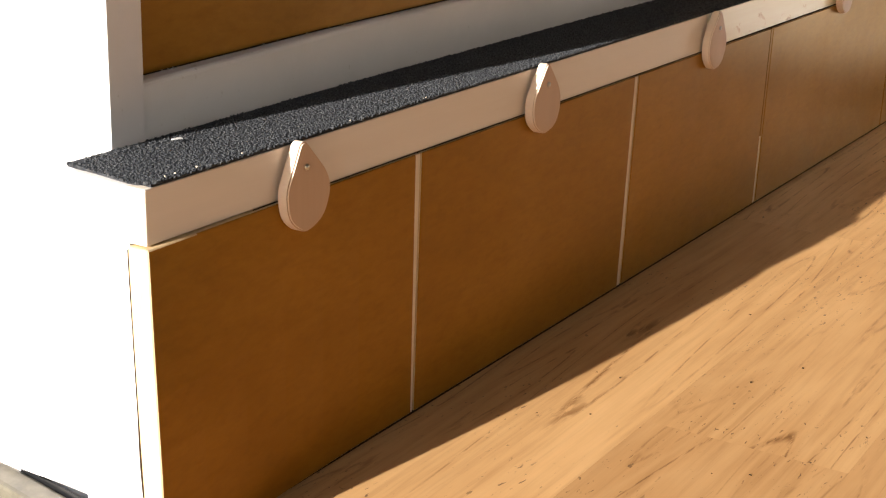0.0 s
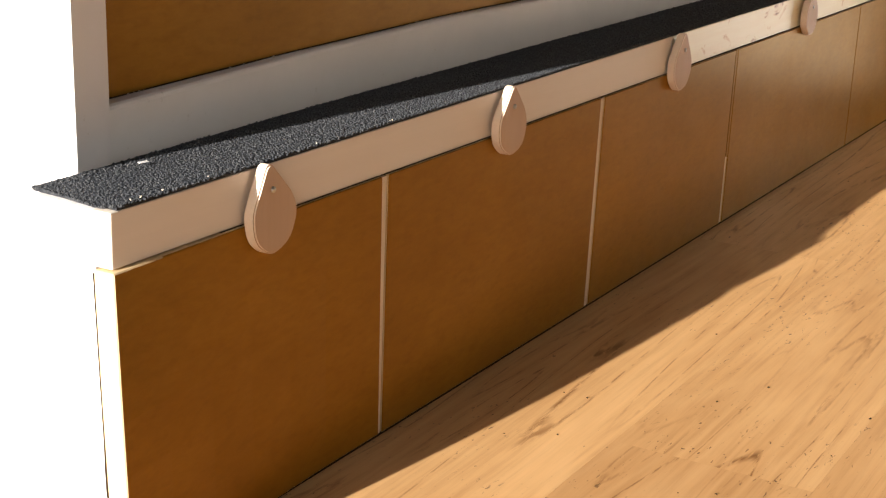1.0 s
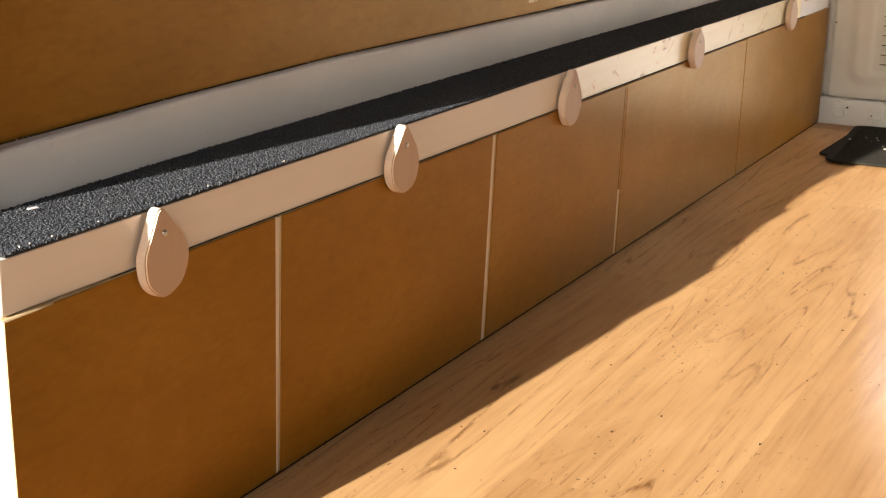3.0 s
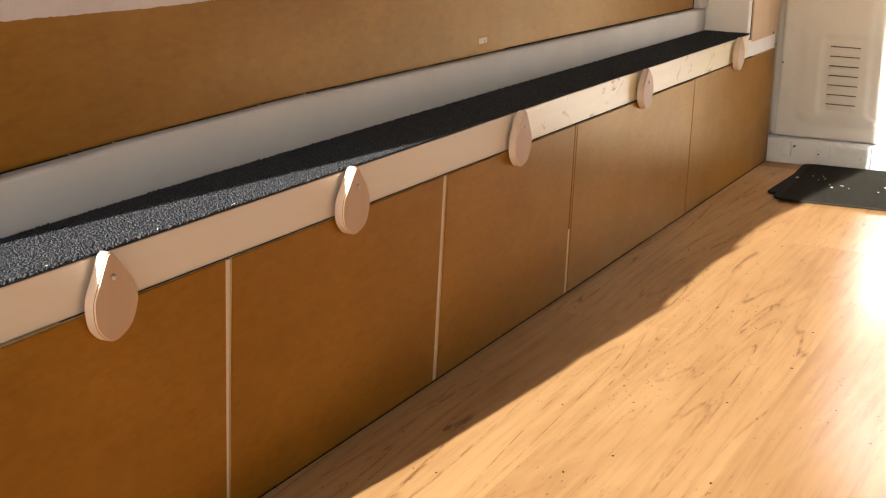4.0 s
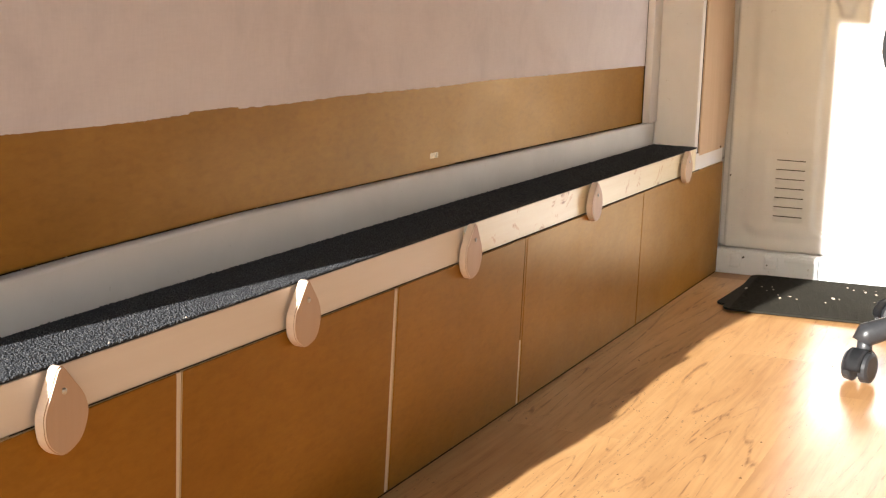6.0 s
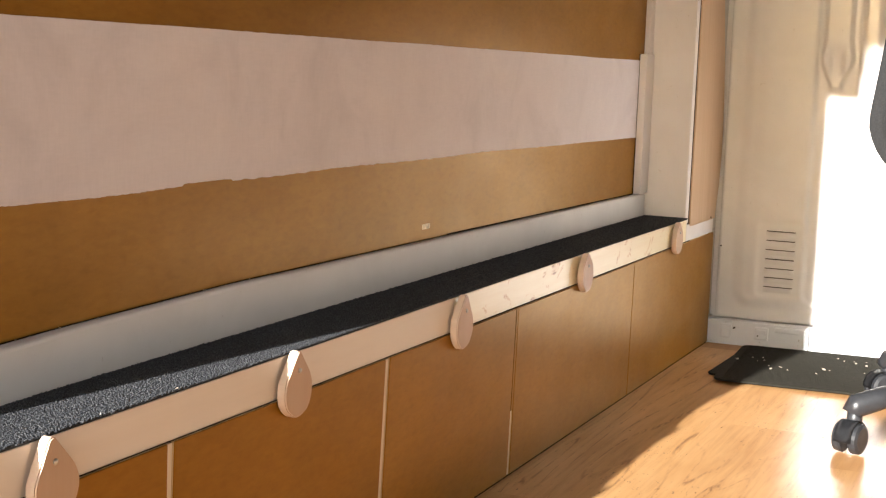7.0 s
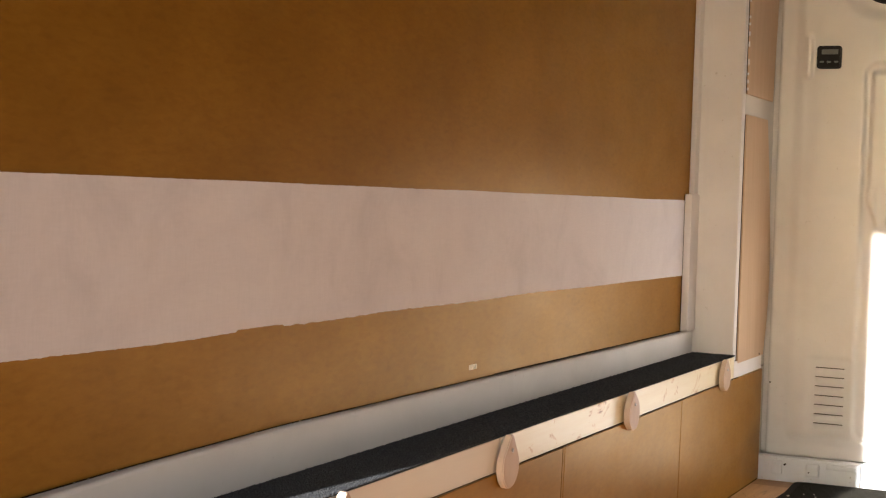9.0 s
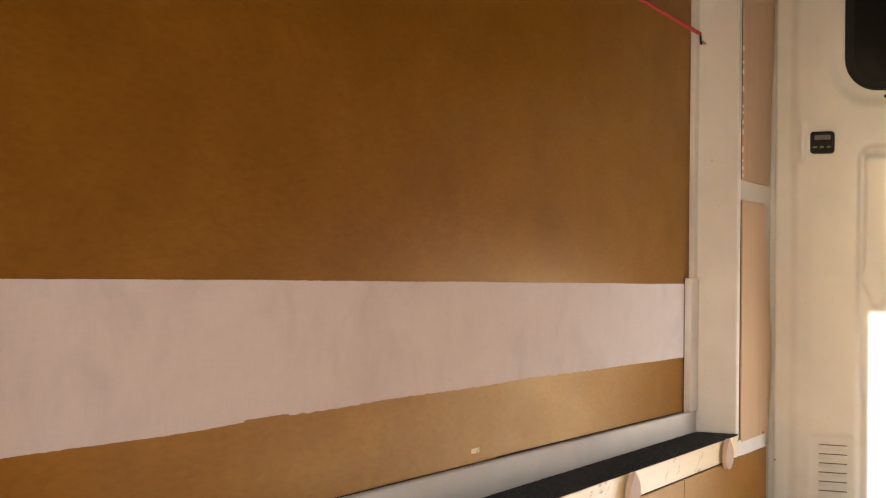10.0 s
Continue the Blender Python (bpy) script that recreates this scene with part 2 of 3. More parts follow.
def tube(points, radius, sides=10, bm=None, caps=True):
    """A round bar along points; radius is one number or one for each point."""
    bm = bm or bmesh.new()
    pts = [Vector(p) for p in points]
    radii = radius if isinstance(radius, (list, tuple)) else [radius] * len(pts)
    rings = []
    side = None
    for k, p in enumerate(pts):
        d = (pts[min(k + 1, len(pts) - 1)] - pts[max(k - 1, 0)]).normalized()
        if side is None:
            side = d.orthogonal().normalized()
        side = (side - d * side.dot(d)).normalized()
        up = d.cross(side)
        rings.append([bm.verts.new(p + radii[k] * (math.cos(2 * math.pi * a / sides) * side + math.sin(2 * math.pi * a / sides) * up)) for a in range(sides)])
    for r0, r1 in zip(rings, rings[1:]):
        for a in range(sides):
            bm.faces.new((r0[a], r0[(a + 1) % sides], r1[(a + 1) % sides], r1[a]))
    if caps:
        bm.faces.new(rings[0][::-1])
        bm.faces.new(rings[-1])
    return bm


def slab(outline, thick, axis="y", at=0.0, bevel=0.0, segs=2):
    """A flat outline (pairs) pushed to a thickness along the axis, front at the lower value."""
    bm = bmesh.new()

    def place(p, d):
        return {"y": (p[0], at + d, p[1]), "z": (p[0], p[1], at + d), "x": (at + d, p[0], p[1])}[axis]
    a = [bm.verts.new(place(p, 0)) for p in outline]
    c = [bm.verts.new(place(p, thick)) for p in outline]
    front = bm.faces.new(a)
    back = bm.faces.new(c[::-1])
    k = len(a)
    for i in range(k):
        bm.faces.new((a[i], c[i], c[(i + 1) % k], a[(i + 1) % k]))
    bmesh.ops.recalc_face_normals(bm, faces=bm.faces)
    if bevel:
        es = [e for f in (front, back) for e in f.edges]
        bmesh.ops.bevel(bm, geom=es, offset=bevel, segments=segs, affect="EDGES")
    return bm


def rounded(x0, x1, y0, y1, r, n=6):
    out = []
    for cx, cy, a0 in ((x1 - r, y1 - r, 0), (x0 + r, y1 - r, 90), (x0 + r, y0 + r, 180), (x1 - r, y0 + r, 270)):
        for k in range(n + 1):
            a = radians(a0 + 90 * k / n)
            out.append((cx + r * math.cos(a), cy + r * math.sin(a)))
    return out


def empty(name, at=(0, 0, 0)):
    ob = new(name)
    ob.location = at
    return ob


# ---- large structure ----
Z_TOP = 1.85
X_REAR = 2.52          # inner skin of the rear doors
Y_WALL = 0.106         # face of the wall lining
Y_FAR = -1.55          # opposite side of the van
X_CAB = -1.9

ground_bm = bmesh.new()
bmesh.ops.create_grid(ground_bm, x_segments=2, y_segments=2, size=300)
for v in ground_bm.verts:
    v.co.z = -0.6
tagged(mesh_object("ground", ground_bm, GROUND), "pale sunlit concrete yard around the van", "ground", kind="structure")

floor = tagged(mesh_object("floor", box(X_CAB, 2.60, Y_FAR, 0.12, -0.05, -0.009), PLY_EDGE), "van floor laid with oak-look laminate planks", "floor", kind="structure")

wall = tagged(mesh_object("wall_north", box(0.045, 2.62, 0.118, 0.26, -0.05, Z_TOP), WHITE), "van side wall lined with brown plywood and white trim", "wall", kind="structure")
# Unseen wall, added; its grey sets the bounce light on the plywood.
tagged(mesh_object("wall_south", box(X_CAB, 2.62, Y_FAR - 0.06, Y_FAR, -0.05, Z_TOP), GREY_BOUNCE), "unseen van side wall opposite the bench, grey for its bounce light", "wall", kind="structure")
# Unseen ceilings, added: dark to dim the upper door, stepped to admit the sun.
tagged(mesh_object("ceiling", box(-0.90, 2.62, Y_FAR - 0.06, 0.30, 1.62, 1.67), DARK_UNSEEN), "unseen van ceiling, kept dark to dim the upper door", "ceiling", kind="structure")
tagged(mesh_object("ceiling_raised", box(X_CAB, -0.90, Y_FAR - 0.06, 0.30, Z_TOP, Z_TOP + 0.05), DARK_UNSEEN), "unseen dark ceiling, raised to let the sun pass", "ceiling", kind="structure")
tagged(mesh_object("ceiling_riser", box(-0.90, -0.86, Y_FAR - 0.06, 0.30, 1.671, Z_TOP + 0.05), DARK_UNSEEN), "unseen dark step joining the two added ceilings", "ceiling", kind="structure")
# Added panel, hidden by the doors, that keeps outside light from leaking in.
tagged(mesh_object("wall_east", box(2.585, 2.625, Y_FAR - 0.06, 0.1175, -0.05, Z_TOP), BODY), "unseen panel added to stop light leaking behind the rear doors", "wall", kind="structure")
# unseen header, added over the side opening that lets the sun in
tagged(mesh_object("wall_header", box(-1.88, 0.036, 0.25, 0.30, 1.78, Z_TOP, 0.01), WHITE), "unseen white rail added above the side opening", "wall", kind="structure")
# unseen low bulkhead, added under the front opening for the sun
tagged(mesh_object("wall_west", box(X_CAB - 0.06, X_CAB, Y_FAR, 0.26, -0.05, 0.30), WHITE), "unseen low white bulkhead below the front opening", "wall", kind="structure")

# pillar that ends the wall beside the sliding door
tagged(mesh_object("pillar", box(0.0402, 0.0765, 0.1178, 0.238, 0.0, Z_TOP, 0.003), WHITE), "white painted pillar lit by direct sun", "pillar", kind="structure")
# Unseen block, added to cut off the top of the door's sun patch.
tagged(mesh_object("unseen_sun_blocker", box(0.041, 0.10, 0.020, 0.0838, 1.222, Z_TOP, 0.004), WHITE), "unseen block added to cap the sun patch on the rear door", "pillar", kind="structure")


def skewed(bm, slope=0.19, about=0.18):
    """The bench end and the door sill do not run square to the wall."""
    for v in bm.verts:
        v.co.x += slope * (v.co.y - about)
    return bm


sill = tagged(mesh_object("sill_strip", skewed(box(0.012, 0.0385, 0.040, 0.262, -0.030, -0.0030, 0.004)), SILL), "worn beige strip at the foot of the pillar", "sill", kind="structure")
part("gasket", skewed(box(0.0387, 0.0430, 0.040, 0.245, -0.030, -0.0005, 0.001)), BLACK, sill, "black rubber gasket")
part("step_well", skewed(box(-1.3, 0.0115, 0.121, 0.40, -0.12, -0.022)), RUBBER, sill, "dark rubber door step")
part("seal", tube([(0.050, 0.250, -0.02), (0.051, 0.250, 0.014), (0.052, 0.252, 0.024)], [0.010, 0.010, 0.005], 10), BLACK, sill, "black rubber seal end")

# wall lining: brown plywood sheet, lower trim, posts
part("lining_sheet", box(0.0765, 2.235, Y_WALL, 0.1175, 0.318, Z_TOP), PLY, wall, "golden-brown varnished plywood sheet")


def trim_height(x):
    """Upper edge of the lower trim board, fitted by hand and not quite level."""
    return float(np.interp(x, [0.08, 0.3, 0.6, 1.2, 2.2], [0.3400, 0.3465, 0.3515, 0.3500, 0.3460]))


def trim_front(x):
    return float(np.interp(x, [0.04, 0.35, 2.2], [0.0880, 0.0950, 0.0950]))


def trim_low():
    bm = bmesh.new()
    rows = []
    for x in np.linspace(0.0770, 2.232, 61):
        y, z = trim_front(x), trim_height(x)
        wob = 0.0007 * noise.noise(Vector((x * 6, 0, 0)))
        # front face, rounded nose, flat top back to the sheet
        prof = [(y + wob, 0.292), (y + wob, z - 0.004 + wob), (y + 0.0010 + wob, z - 0.0014 + wob), (y + 0.0032 + wob, z + wob), (0.1057, z + 0.0002 + wob), (0.1057, 0.292)]
        rows.append([bm.verts.new((x, a, c)) for a, c in prof])
    for a, c in zip(rows, rows[1:]):
        for k in range(6):
            j = (k + 1) % 6
            bm.faces.new((a[k], a[j], c[j], c[k]))
    bm.faces.new(rows[0])
    bm.faces.new(rows[-1][::-1])
    bmesh.ops.recalc_face_normals(bm, faces=bm.faces)
    return bm


part("lower_trim", trim_low(), TRIM, wall, "grey-white painted lower trim board")
part("end_post", box(0.0405, 0.0770, 0.0875, 0.1175, 0.2500, Z_TOP, 0.0004, 1), WHITE, wall, "grey-white painted end post")
part("side_trim", box(2.176, 2.2345, 0.090, 0.1056, 0.3475, 0.634, 0.002), WHITE, wall, "short white trim batten")
part("side_trim", box(2.205, 2.2345, 0.094, 0.1056, 0.6345, Z_TOP, 0.002), WHITE, wall)
part("rear_post", box(2.235, 2.2600, 0.006, 0.1175, 0.286, Z_TOP, 0.003), WHITE, wall, "broad white painted post above the bench end")
# Dark filler painted as the shade between post and cover.
part("post_gap_shade", box(2.2602, 2.2610, 0.012, 0.1, 0.286, Z_TOP), DARK, wall, "dark filler for the shaded gap beside the post")
# Lower block closes the leak of sky light beside the bench end.
part("rear_pillar", box(2.4800, 2.578, 0.0105, 0.1175, 0.0, 0.2510, 0.002), BODY, wall)
part("rear_pillar", box(2.2612, 2.578, 0.010, 0.1175, 0.252, Z_TOP, 0.004), BODY, wall, "cream-white metal corner pillar")


def cloth_band():
    """Band of lining cloth with a hand-cut, slightly ragged lower edge and a small step."""
    bm = bmesh.new()
    x0, x1, n = 0.0775, 2.1740, 700
    lo, hi = [], []
    for k in range(n + 1):
        x = x0 + (x1 - x0) * k / n
        rag = 0.0012 * noise.noise(Vector((x * 60, 3, 0))) + 0.0007 * noise.noise(Vector((x * 220, 7, 0)))
        low = float(np.interp(x, [0.08, 0.6, 1.3, 2.2], [0.4620, 0.4640, 0.4665, 0.4635])) + (0.0022 if 0.50 < x < 0.597 else 0) + 0.0025 * noise.noise(Vector((x * 4, 0, 0)))
        top = float(np.interp(x, [0.08, 0.6, 1.2, 2.2], [0.6240, 0.6240, 0.6230, 0.6205])) + 0.0008 * noise.noise(Vector((x * 5, 9, 0)))
        lo.append((x, low + rag))
        hi.append((x, top + rag * 0.4))
    rows = [[(p[0], Y_WALL - 0.0012, p[1]) for p in lo], [(p[0], Y_WALL - 0.0012, p[1]) for p in hi]]
    a = [bm.verts.new(p) for p in rows[0]]
    c = [bm.verts.new(p) for p in rows[1]]
    a2 = [bm.verts.new((p[0], Y_WALL - 0.0001, p[2])) for p in rows[0]]
    c2 = [bm.verts.new((p[0], Y_WALL - 0.0001, p[2])) for p in rows[1]]
    for k in range(n):
        bm.faces.new((a[k], a[k + 1], c[k + 1], c[k]))
        bm.faces.new((a2[k], a2[k + 1], a[k + 1], a[k]))
        bm.faces.new((c[k], c[k + 1], c2[k + 1], c2[k]))
    bmesh.ops.recalc_face_normals(bm, faces=bm.faces)
    return bm


def sheet_gap_shade(x0, x1, height):
    bm = bmesh.new()
    rows = []
    for x in np.linspace(x0, x1, 24):
        z = trim_height(x) + 0.0004
        rows.append([bm.verts.new((x, y, z + h)) for y, h in ((0.1046, 0), (0.1046, height), (Y_WALL - 0.0002, height), (Y_WALL - 0.0002, 0))])
    for a, c in zip(rows, rows[1:]):
        for k in range(4):
            bm.faces.new((a[k], a[(k + 1) % 4], c[(k + 1) % 4], c[k]))
    bmesh.ops.recalc_face_normals(bm, faces=bm.faces)
    return bm


# Dark strips laid on the sheet as the shade in its edge gaps.
part("gap", sheet_gap_shade(0.0800, 1.1998, 0.0008), DARK, wall, "dark strip for the shade under the plywood sheet")
part("gap", sheet_gap_shade(1.2, 2.1755, 0.0021), DARK, wall, "dark strip for the shade under the plywood sheet")
part("gap", box(2.1742, 2.1758, 0.1046, Y_WALL - 0.0002, 0.3495, 0.6340), DARK, wall, "dark strip for the shade beside the plywood sheet")
part("cloth_band", cloth_band(), CLOTH, wall, "off-white lining cloth band with a ragged cut edge")
rub = slab(rounded(1.108, 1.136, 0.3660, 0.3735, 0.0025, 3), 0.0003, "y", Y_WALL - 0.0004)
SCUFF = plain("scuffed_varnish", (0.66, 0.47, 0.22), 0.42, 0, 0.5, 120)
part("scuff", rub, SCUFF, wall, "pale rubbed patch in the varnish")


# ---- rear doors ----
def smooth(a, b, x):
    t = np.clip((x - a) / (b - a), 0, 1)
    return t * t * (3 - 2 * t)


def rect_depth(Y, Z, y0, y1, z0, z1, r, soft):
    """1 inside a rounded rectangle, falling to 0 over soft metres outside its edge."""
    cy, cz = (y0 + y1) / 2, (z0 + z1) / 2
    qy, qz = np.abs(Y - cy) - (y1 - y0) / 2 + r, np.abs(Z - cz) - (z1 - z0) / 2 + r
    d = np.hypot(np.maximum(qy, 0), np.maximum(qz, 0)) + np.minimum(np.maximum(qy, qz), 0) - r
    return 1 - smooth(-soft / 2, soft / 2, d)


def door_skin(y0, y1, z0, z1, step, relief):
    """Pressed sheet-metal door skin facing the load space; relief pushes it towards -x."""
    ny, nz = int(round((y1 - y0) / step)), int(round((z1 - z0) / step))
    Y, Z = np.meshgrid(np.linspace(y0, y1, ny + 1), np.linspace(z0, z1, nz + 1), indexing="ij")
    X = X_REAR - relief(Y, Z)
    verts = np.stack([X, Y, Z], -1).reshape(-1, 3)
    idx = np.arange((ny + 1) * (nz + 1)).reshape(ny + 1, nz + 1)
    faces = np.stack([idx[:-1, :-1], idx[:-1, 1:], idx[1:, 1:], idx[1:, :-1]], -1).reshape(-1, 4)
    me = bpy.data.meshes.new("skin")
    me.from_pydata(verts.tolist(), [], faces.tolist())
    me.polygons.foreach_set("use_smooth", [True] * len(me.polygons))
    me.materials.append(BODY)
    me.update()
    return me


def relief_a(Y, Z):
    Yc, Zc = Y - 0.006, Z + 0.023 * smooth(0.3, 0.5, Z)
    h = 0.010 * rect_depth(Y, Z, -0.85, -0.050, 0.092, 2.2, 0.03, 0.026)        # raised inner skin
    h = h + 0.0030 * rect_depth(Y, Z, -0.85, -0.086, 0.112, 2.2, 0.02, 0.030)    # second step
    h = h - 0.018 * smooth(-0.0075, 0.0005, Y)                                  # folded edge behind the pillar cover
    h = h - 0.0030 * rect_depth(Y, Z, -0.193, -0.094, 0.114, 0.281, 0.01, 0.010) # flat round the slots
    h = h - 0.009 * rect_depth(Yc, Zc, -0.296, -0.203, 0.10, 0.958, 0.03, 0.010)   # upright channel
    neck = 0.0275 + 0.006 * np.exp(-((Zc - 0.665) / 0.022) ** 2) - 0.016 * smooth(0.655, 0.600, Zc)
    rib = smooth(neck + 0.004, neck - 0.004, np.abs(Yc + 0.2445)) * smooth(0.592, 0.604, Zc) * smooth(0.945, 0.930, Zc)
    h = h + 0.008 * rib                                                         # rib in the channel, waisted at its foot
    h = h - 0.004 * smooth(0.016, 0.010, np.abs(Yc + 0.2445)) * smooth(0.60, 0.66, Zc) * smooth(0.70, 0.66, Zc)
    h = h - 0.010 * rect_depth(Yc, Zc, -0.62, -0.145, 1.06, 1.66, 0.09, 0.03)      # window recess
    h = h + 0.006 * rect_depth(Yc, Zc, -0.083, -0.071, 0.925, 1.02, 0.006, 0.010)   # small pressed rib
    h = h - 0.008 * rect_depth(Y, Z, -0.60, -0.33, 0.12, 0.93, 0.05, 0.02)
    h = h + 0.0007 * np.sin(Y * 23 + 1) * np.sin(Z * 9) + 0.0005 * np.sin(Z * 31 + Y * 12)
    return h


door_a = tagged(new("door_1", door_skin(-0.655, 0.0098, 0.056, 1.84, 0.0045, relief_a)), "cream-white pressed metal rear van door with vent slots", "van door", kind="structure")


def relief_b(Y, Z):
    h = -0.010 * rect_depth(Y, Z, -1.18, -0.70, 1.06, 1.66, 0.09, 0.03)
    h = h - 0.010 * rect_depth(Y, Z, -1.12, -0.74, 0.12, 0.93, 0.05, 0.02)
    return h + 0.010 * smooth(-1.46, -1.52, Y)


door_b = tagged(new("door_2", door_skin(Y_FAR + 0.004, -0.661, 0.056, 1.84, 0.012, relief_b)), "cream-white pressed metal rear van door", "van door", kind="structure")
part("backing", box(X_REAR + 0.032, X_REAR + 0.06, -0.655, 0.009, 0.0, 1.84), BODY, door_a)
part("backing", box(X_REAR + 0.032, X_REAR + 0.06, Y_FAR, -0.661, 0.0, 1.84), BODY, door_b)


def louvre(z):
    """One pressed vent slot: dark opening over a small bulged lip."""
    bm = bmesh.new()
    ny, nz = 18, 7
    rows = []
    for i in range(ny + 1):
        u = i / ny
        y = -0.177 + 0.066 * u
        bulge = min(1.0, min(u, 1 - u) / 0.12)
        row = []
        for j in range(nz + 1):
            v = j / nz
            row.append(bm.verts.new((X_REAR - 0.0104 - 0.0042 * bulge * math.sin(math.pi * 0.5 * v) ** 1.5, y, z - 0.0135 + 0.0115 * v)))
        rows.append(row)
    for a, c in zip(rows, rows[1:]):
        for j in range(nz):
            bm.faces.new((a[j], a[j + 1], c[j + 1], c[j]))
    return bm


for k in range(7):
    z = 0.2590 - 0.02075 * k
    lip = part("louvre", louvre(z), BODY, door_a, smooth=True)
    part("slot", box(X_REAR - 0.0118, X_REAR - 0.0095, -0.1755, -0.1125, z - 0.0013, z + 0.0007, 0.0003), SLOT, lip, "dark bar for the shaded vent opening")

for door, ya, yb in ((door_a, -0.615, -0.163), (door_b, -1.18, -0.70)):
    win = part("window", slab(rounded(ya, yb, 1.062, 1.64, 0.075, 8), 0.016, "x", X_REAR - 0.008, 0.003), BLACK, door, "black rubber window seal", smooth=False)
    part("pane", slab(rounded(ya + 0.022, yb - 0.022, 1.082, 1.618, 0.06, 8), 0.004, "x", X_REAR - 0.0095), glass, win, "dark tinted glass pane")
part("screw", tube([(X_REAR - 0.0105, -0.255, 1.048), (X_REAR - 0.004, -0.255, 1.048)], 0.004, 8), BLACK, door_a)
part("rivet", tube([(X_REAR - 0.0015, -0.010, 0.216), (X_REAR + 0.002, -0.010, 0.216)], 0.0019, 8), DARK, door_a, "dark rust speck")

# white sheet-metal plinth below the doors
plinth = tagged(mesh_object("rear_plinth", box(2.480, 2.515, -0.222, 0.006, 0.0, 0.0540, 0.002), SILL_PAINT), "scuffed bluish-white metal plinth under the rear door", "plinth", kind="structure")


def bracket(ya, yb, z0, z1):
    """Pressed tab with a dished middle."""
    bm = box(2.4705, 2.4803, ya, yb, z0, z1, 0.0035)
    box(2.4690, 2.4715, ya + 0.004, yb - 0.004, z1 - 0.013, z1 - 0.005, 0.0012, 2, bm)
    return bm


for ya, yb, za, zb in ((-0.054, -0.030, 0.016, 0.048), (-0.136, -0.106, 0.018, 0.047)):
    part("bracket", bracket(ya, yb, za, zb), SILL_PAINT, plinth, "small white pressed bracket")
part("fold", box(2.4725, 2.4803, -0.217, -0.150, 0.038, 0.0495, 0.003), SILL_PAINT, plinth)
for y, z in ((-0.114, 0.028), (-0.060, 0.040)):
    part("screw", tube([(2.4690, y, z), (2.482, y, z)], 0.0017, 8), DARK, plinth)
part("lower_sill", box(2.49, 2.55, Y_FAR, -0.2225, 0.0, 0.0545, 0.004), SILL_PAINT, plinth, "white metal rear sill")

# ---- storage bench ----
bench = tagged(empty("storage_bench", (1.2, 0.05, 0)), "low storage bench with brown plywood doors and wooden turn buttons", "bench")
inv = Matrix.Translation((-1.2, -0.05, 0))


def bench_part(name, bm, mats, label="", parent=None, smooth=False):
    if parent is None:
        bm.transform(inv)
        return part(name, bm, mats, bench, label, smooth)
    bm.transform(inv)
    return part(name, bm, mats, parent, label, smooth)


def leaf_bow(z):
    """How far the free edge of the first door stands proud of the bench front: a warp sized so that its shadow edge
    falls right on the floor.
    """
    return float(np.interp(z, [0, 0.04, 0.10, 0.15, 0.20, 0.25], [0.010, 0.014, 0.018, 0.017, 0.010, 0.002]))


def leaf_end(z):
    return float(np.interp(z, [0, 0.06, 0.165, 0.245], [-0.009, -0.011, -0.015, -0.018])) - 1.07 * leaf_bow(z)


def bench_end():
    """End panel, fitted to the warped door in front and skewed with the sill."""
    bm = bmesh.new()
    rows = []
    for z in np.linspace(0.0, 0.2495, 15):
        y = 0.0195 - leaf_bow(z) + 0.0016
        out = float(np.interp(z, [0, 0.25], [-0.004, -0.016]))
        rows.append([bm.verts.new(q) for q in ((out, y, z), (0.020, y, z), (0.0385, 0.1170, z), (out + 0.032, 0.1170, z))])
    for a, c in zip(rows, rows[1:]):
        for k in range(4):
            bm.faces.new((a[k], a[(k + 1) % 4], c[(k + 1) % 4], c[k]))
    bm.faces.new(rows[0])
    bm.faces.new(rows[-1][::-1])
    bmesh.ops.recalc_face_normals(bm, faces=bm.faces)
    return bm


def leaf_seam():
    bm = bmesh.new()
    rows = []
    for z in np.linspace(0.0, 0.2470, 15):
        y = 0.0192 - leaf_bow(z)
        wide = 0.0008 + 0.0011 * math.exp(-((z - 0.09) / 0.03) ** 2)
        rows.append([bm.verts.new(q) for q in ((leaf_end(z) + 0.0004, y, z), (0.010, y, z), (0.010, y + wide, z), (leaf_end(z) + 0.0004, y + wide, z))])
    for a, c in zip(rows, rows[1:]):
        for k in range(4):
            bm.faces.new((a[k], a[(k + 1) % 4], c[(k + 1) % 4], c[k]))
    bm.faces.new(rows[0])
    bm.faces.new(rows[-1][::-1])
    bmesh.ops.recalc_face_normals(bm, faces=bm.faces)
    return bm


bench_part("end_panel", bench_end(), WHITE, "white painted end panel in full sun")
bench_part("end_panel", skewed(box(-0.012, 0.0275, 0.0216, 0.0850, 0.2497, 0.2905, 0.001), 0.12, 0.05), WHITE)
# Dark filler, so the seam reads as shaded although the sun reaches it.
bench_part("seam", leaf_seam(), DARK, "dark filler for the shade in the seam beside the first door")
bench_part("carcass", box(0.0400, 2.478, 0.0215, 0.0775, 0.0, 0.2490), PLY, "brown timber carcass")
bench_part("back_rail", box(0.0775, 2.234, 0.0216, 0.1170, 0.2497, 0.2900), PLY_EDGE)


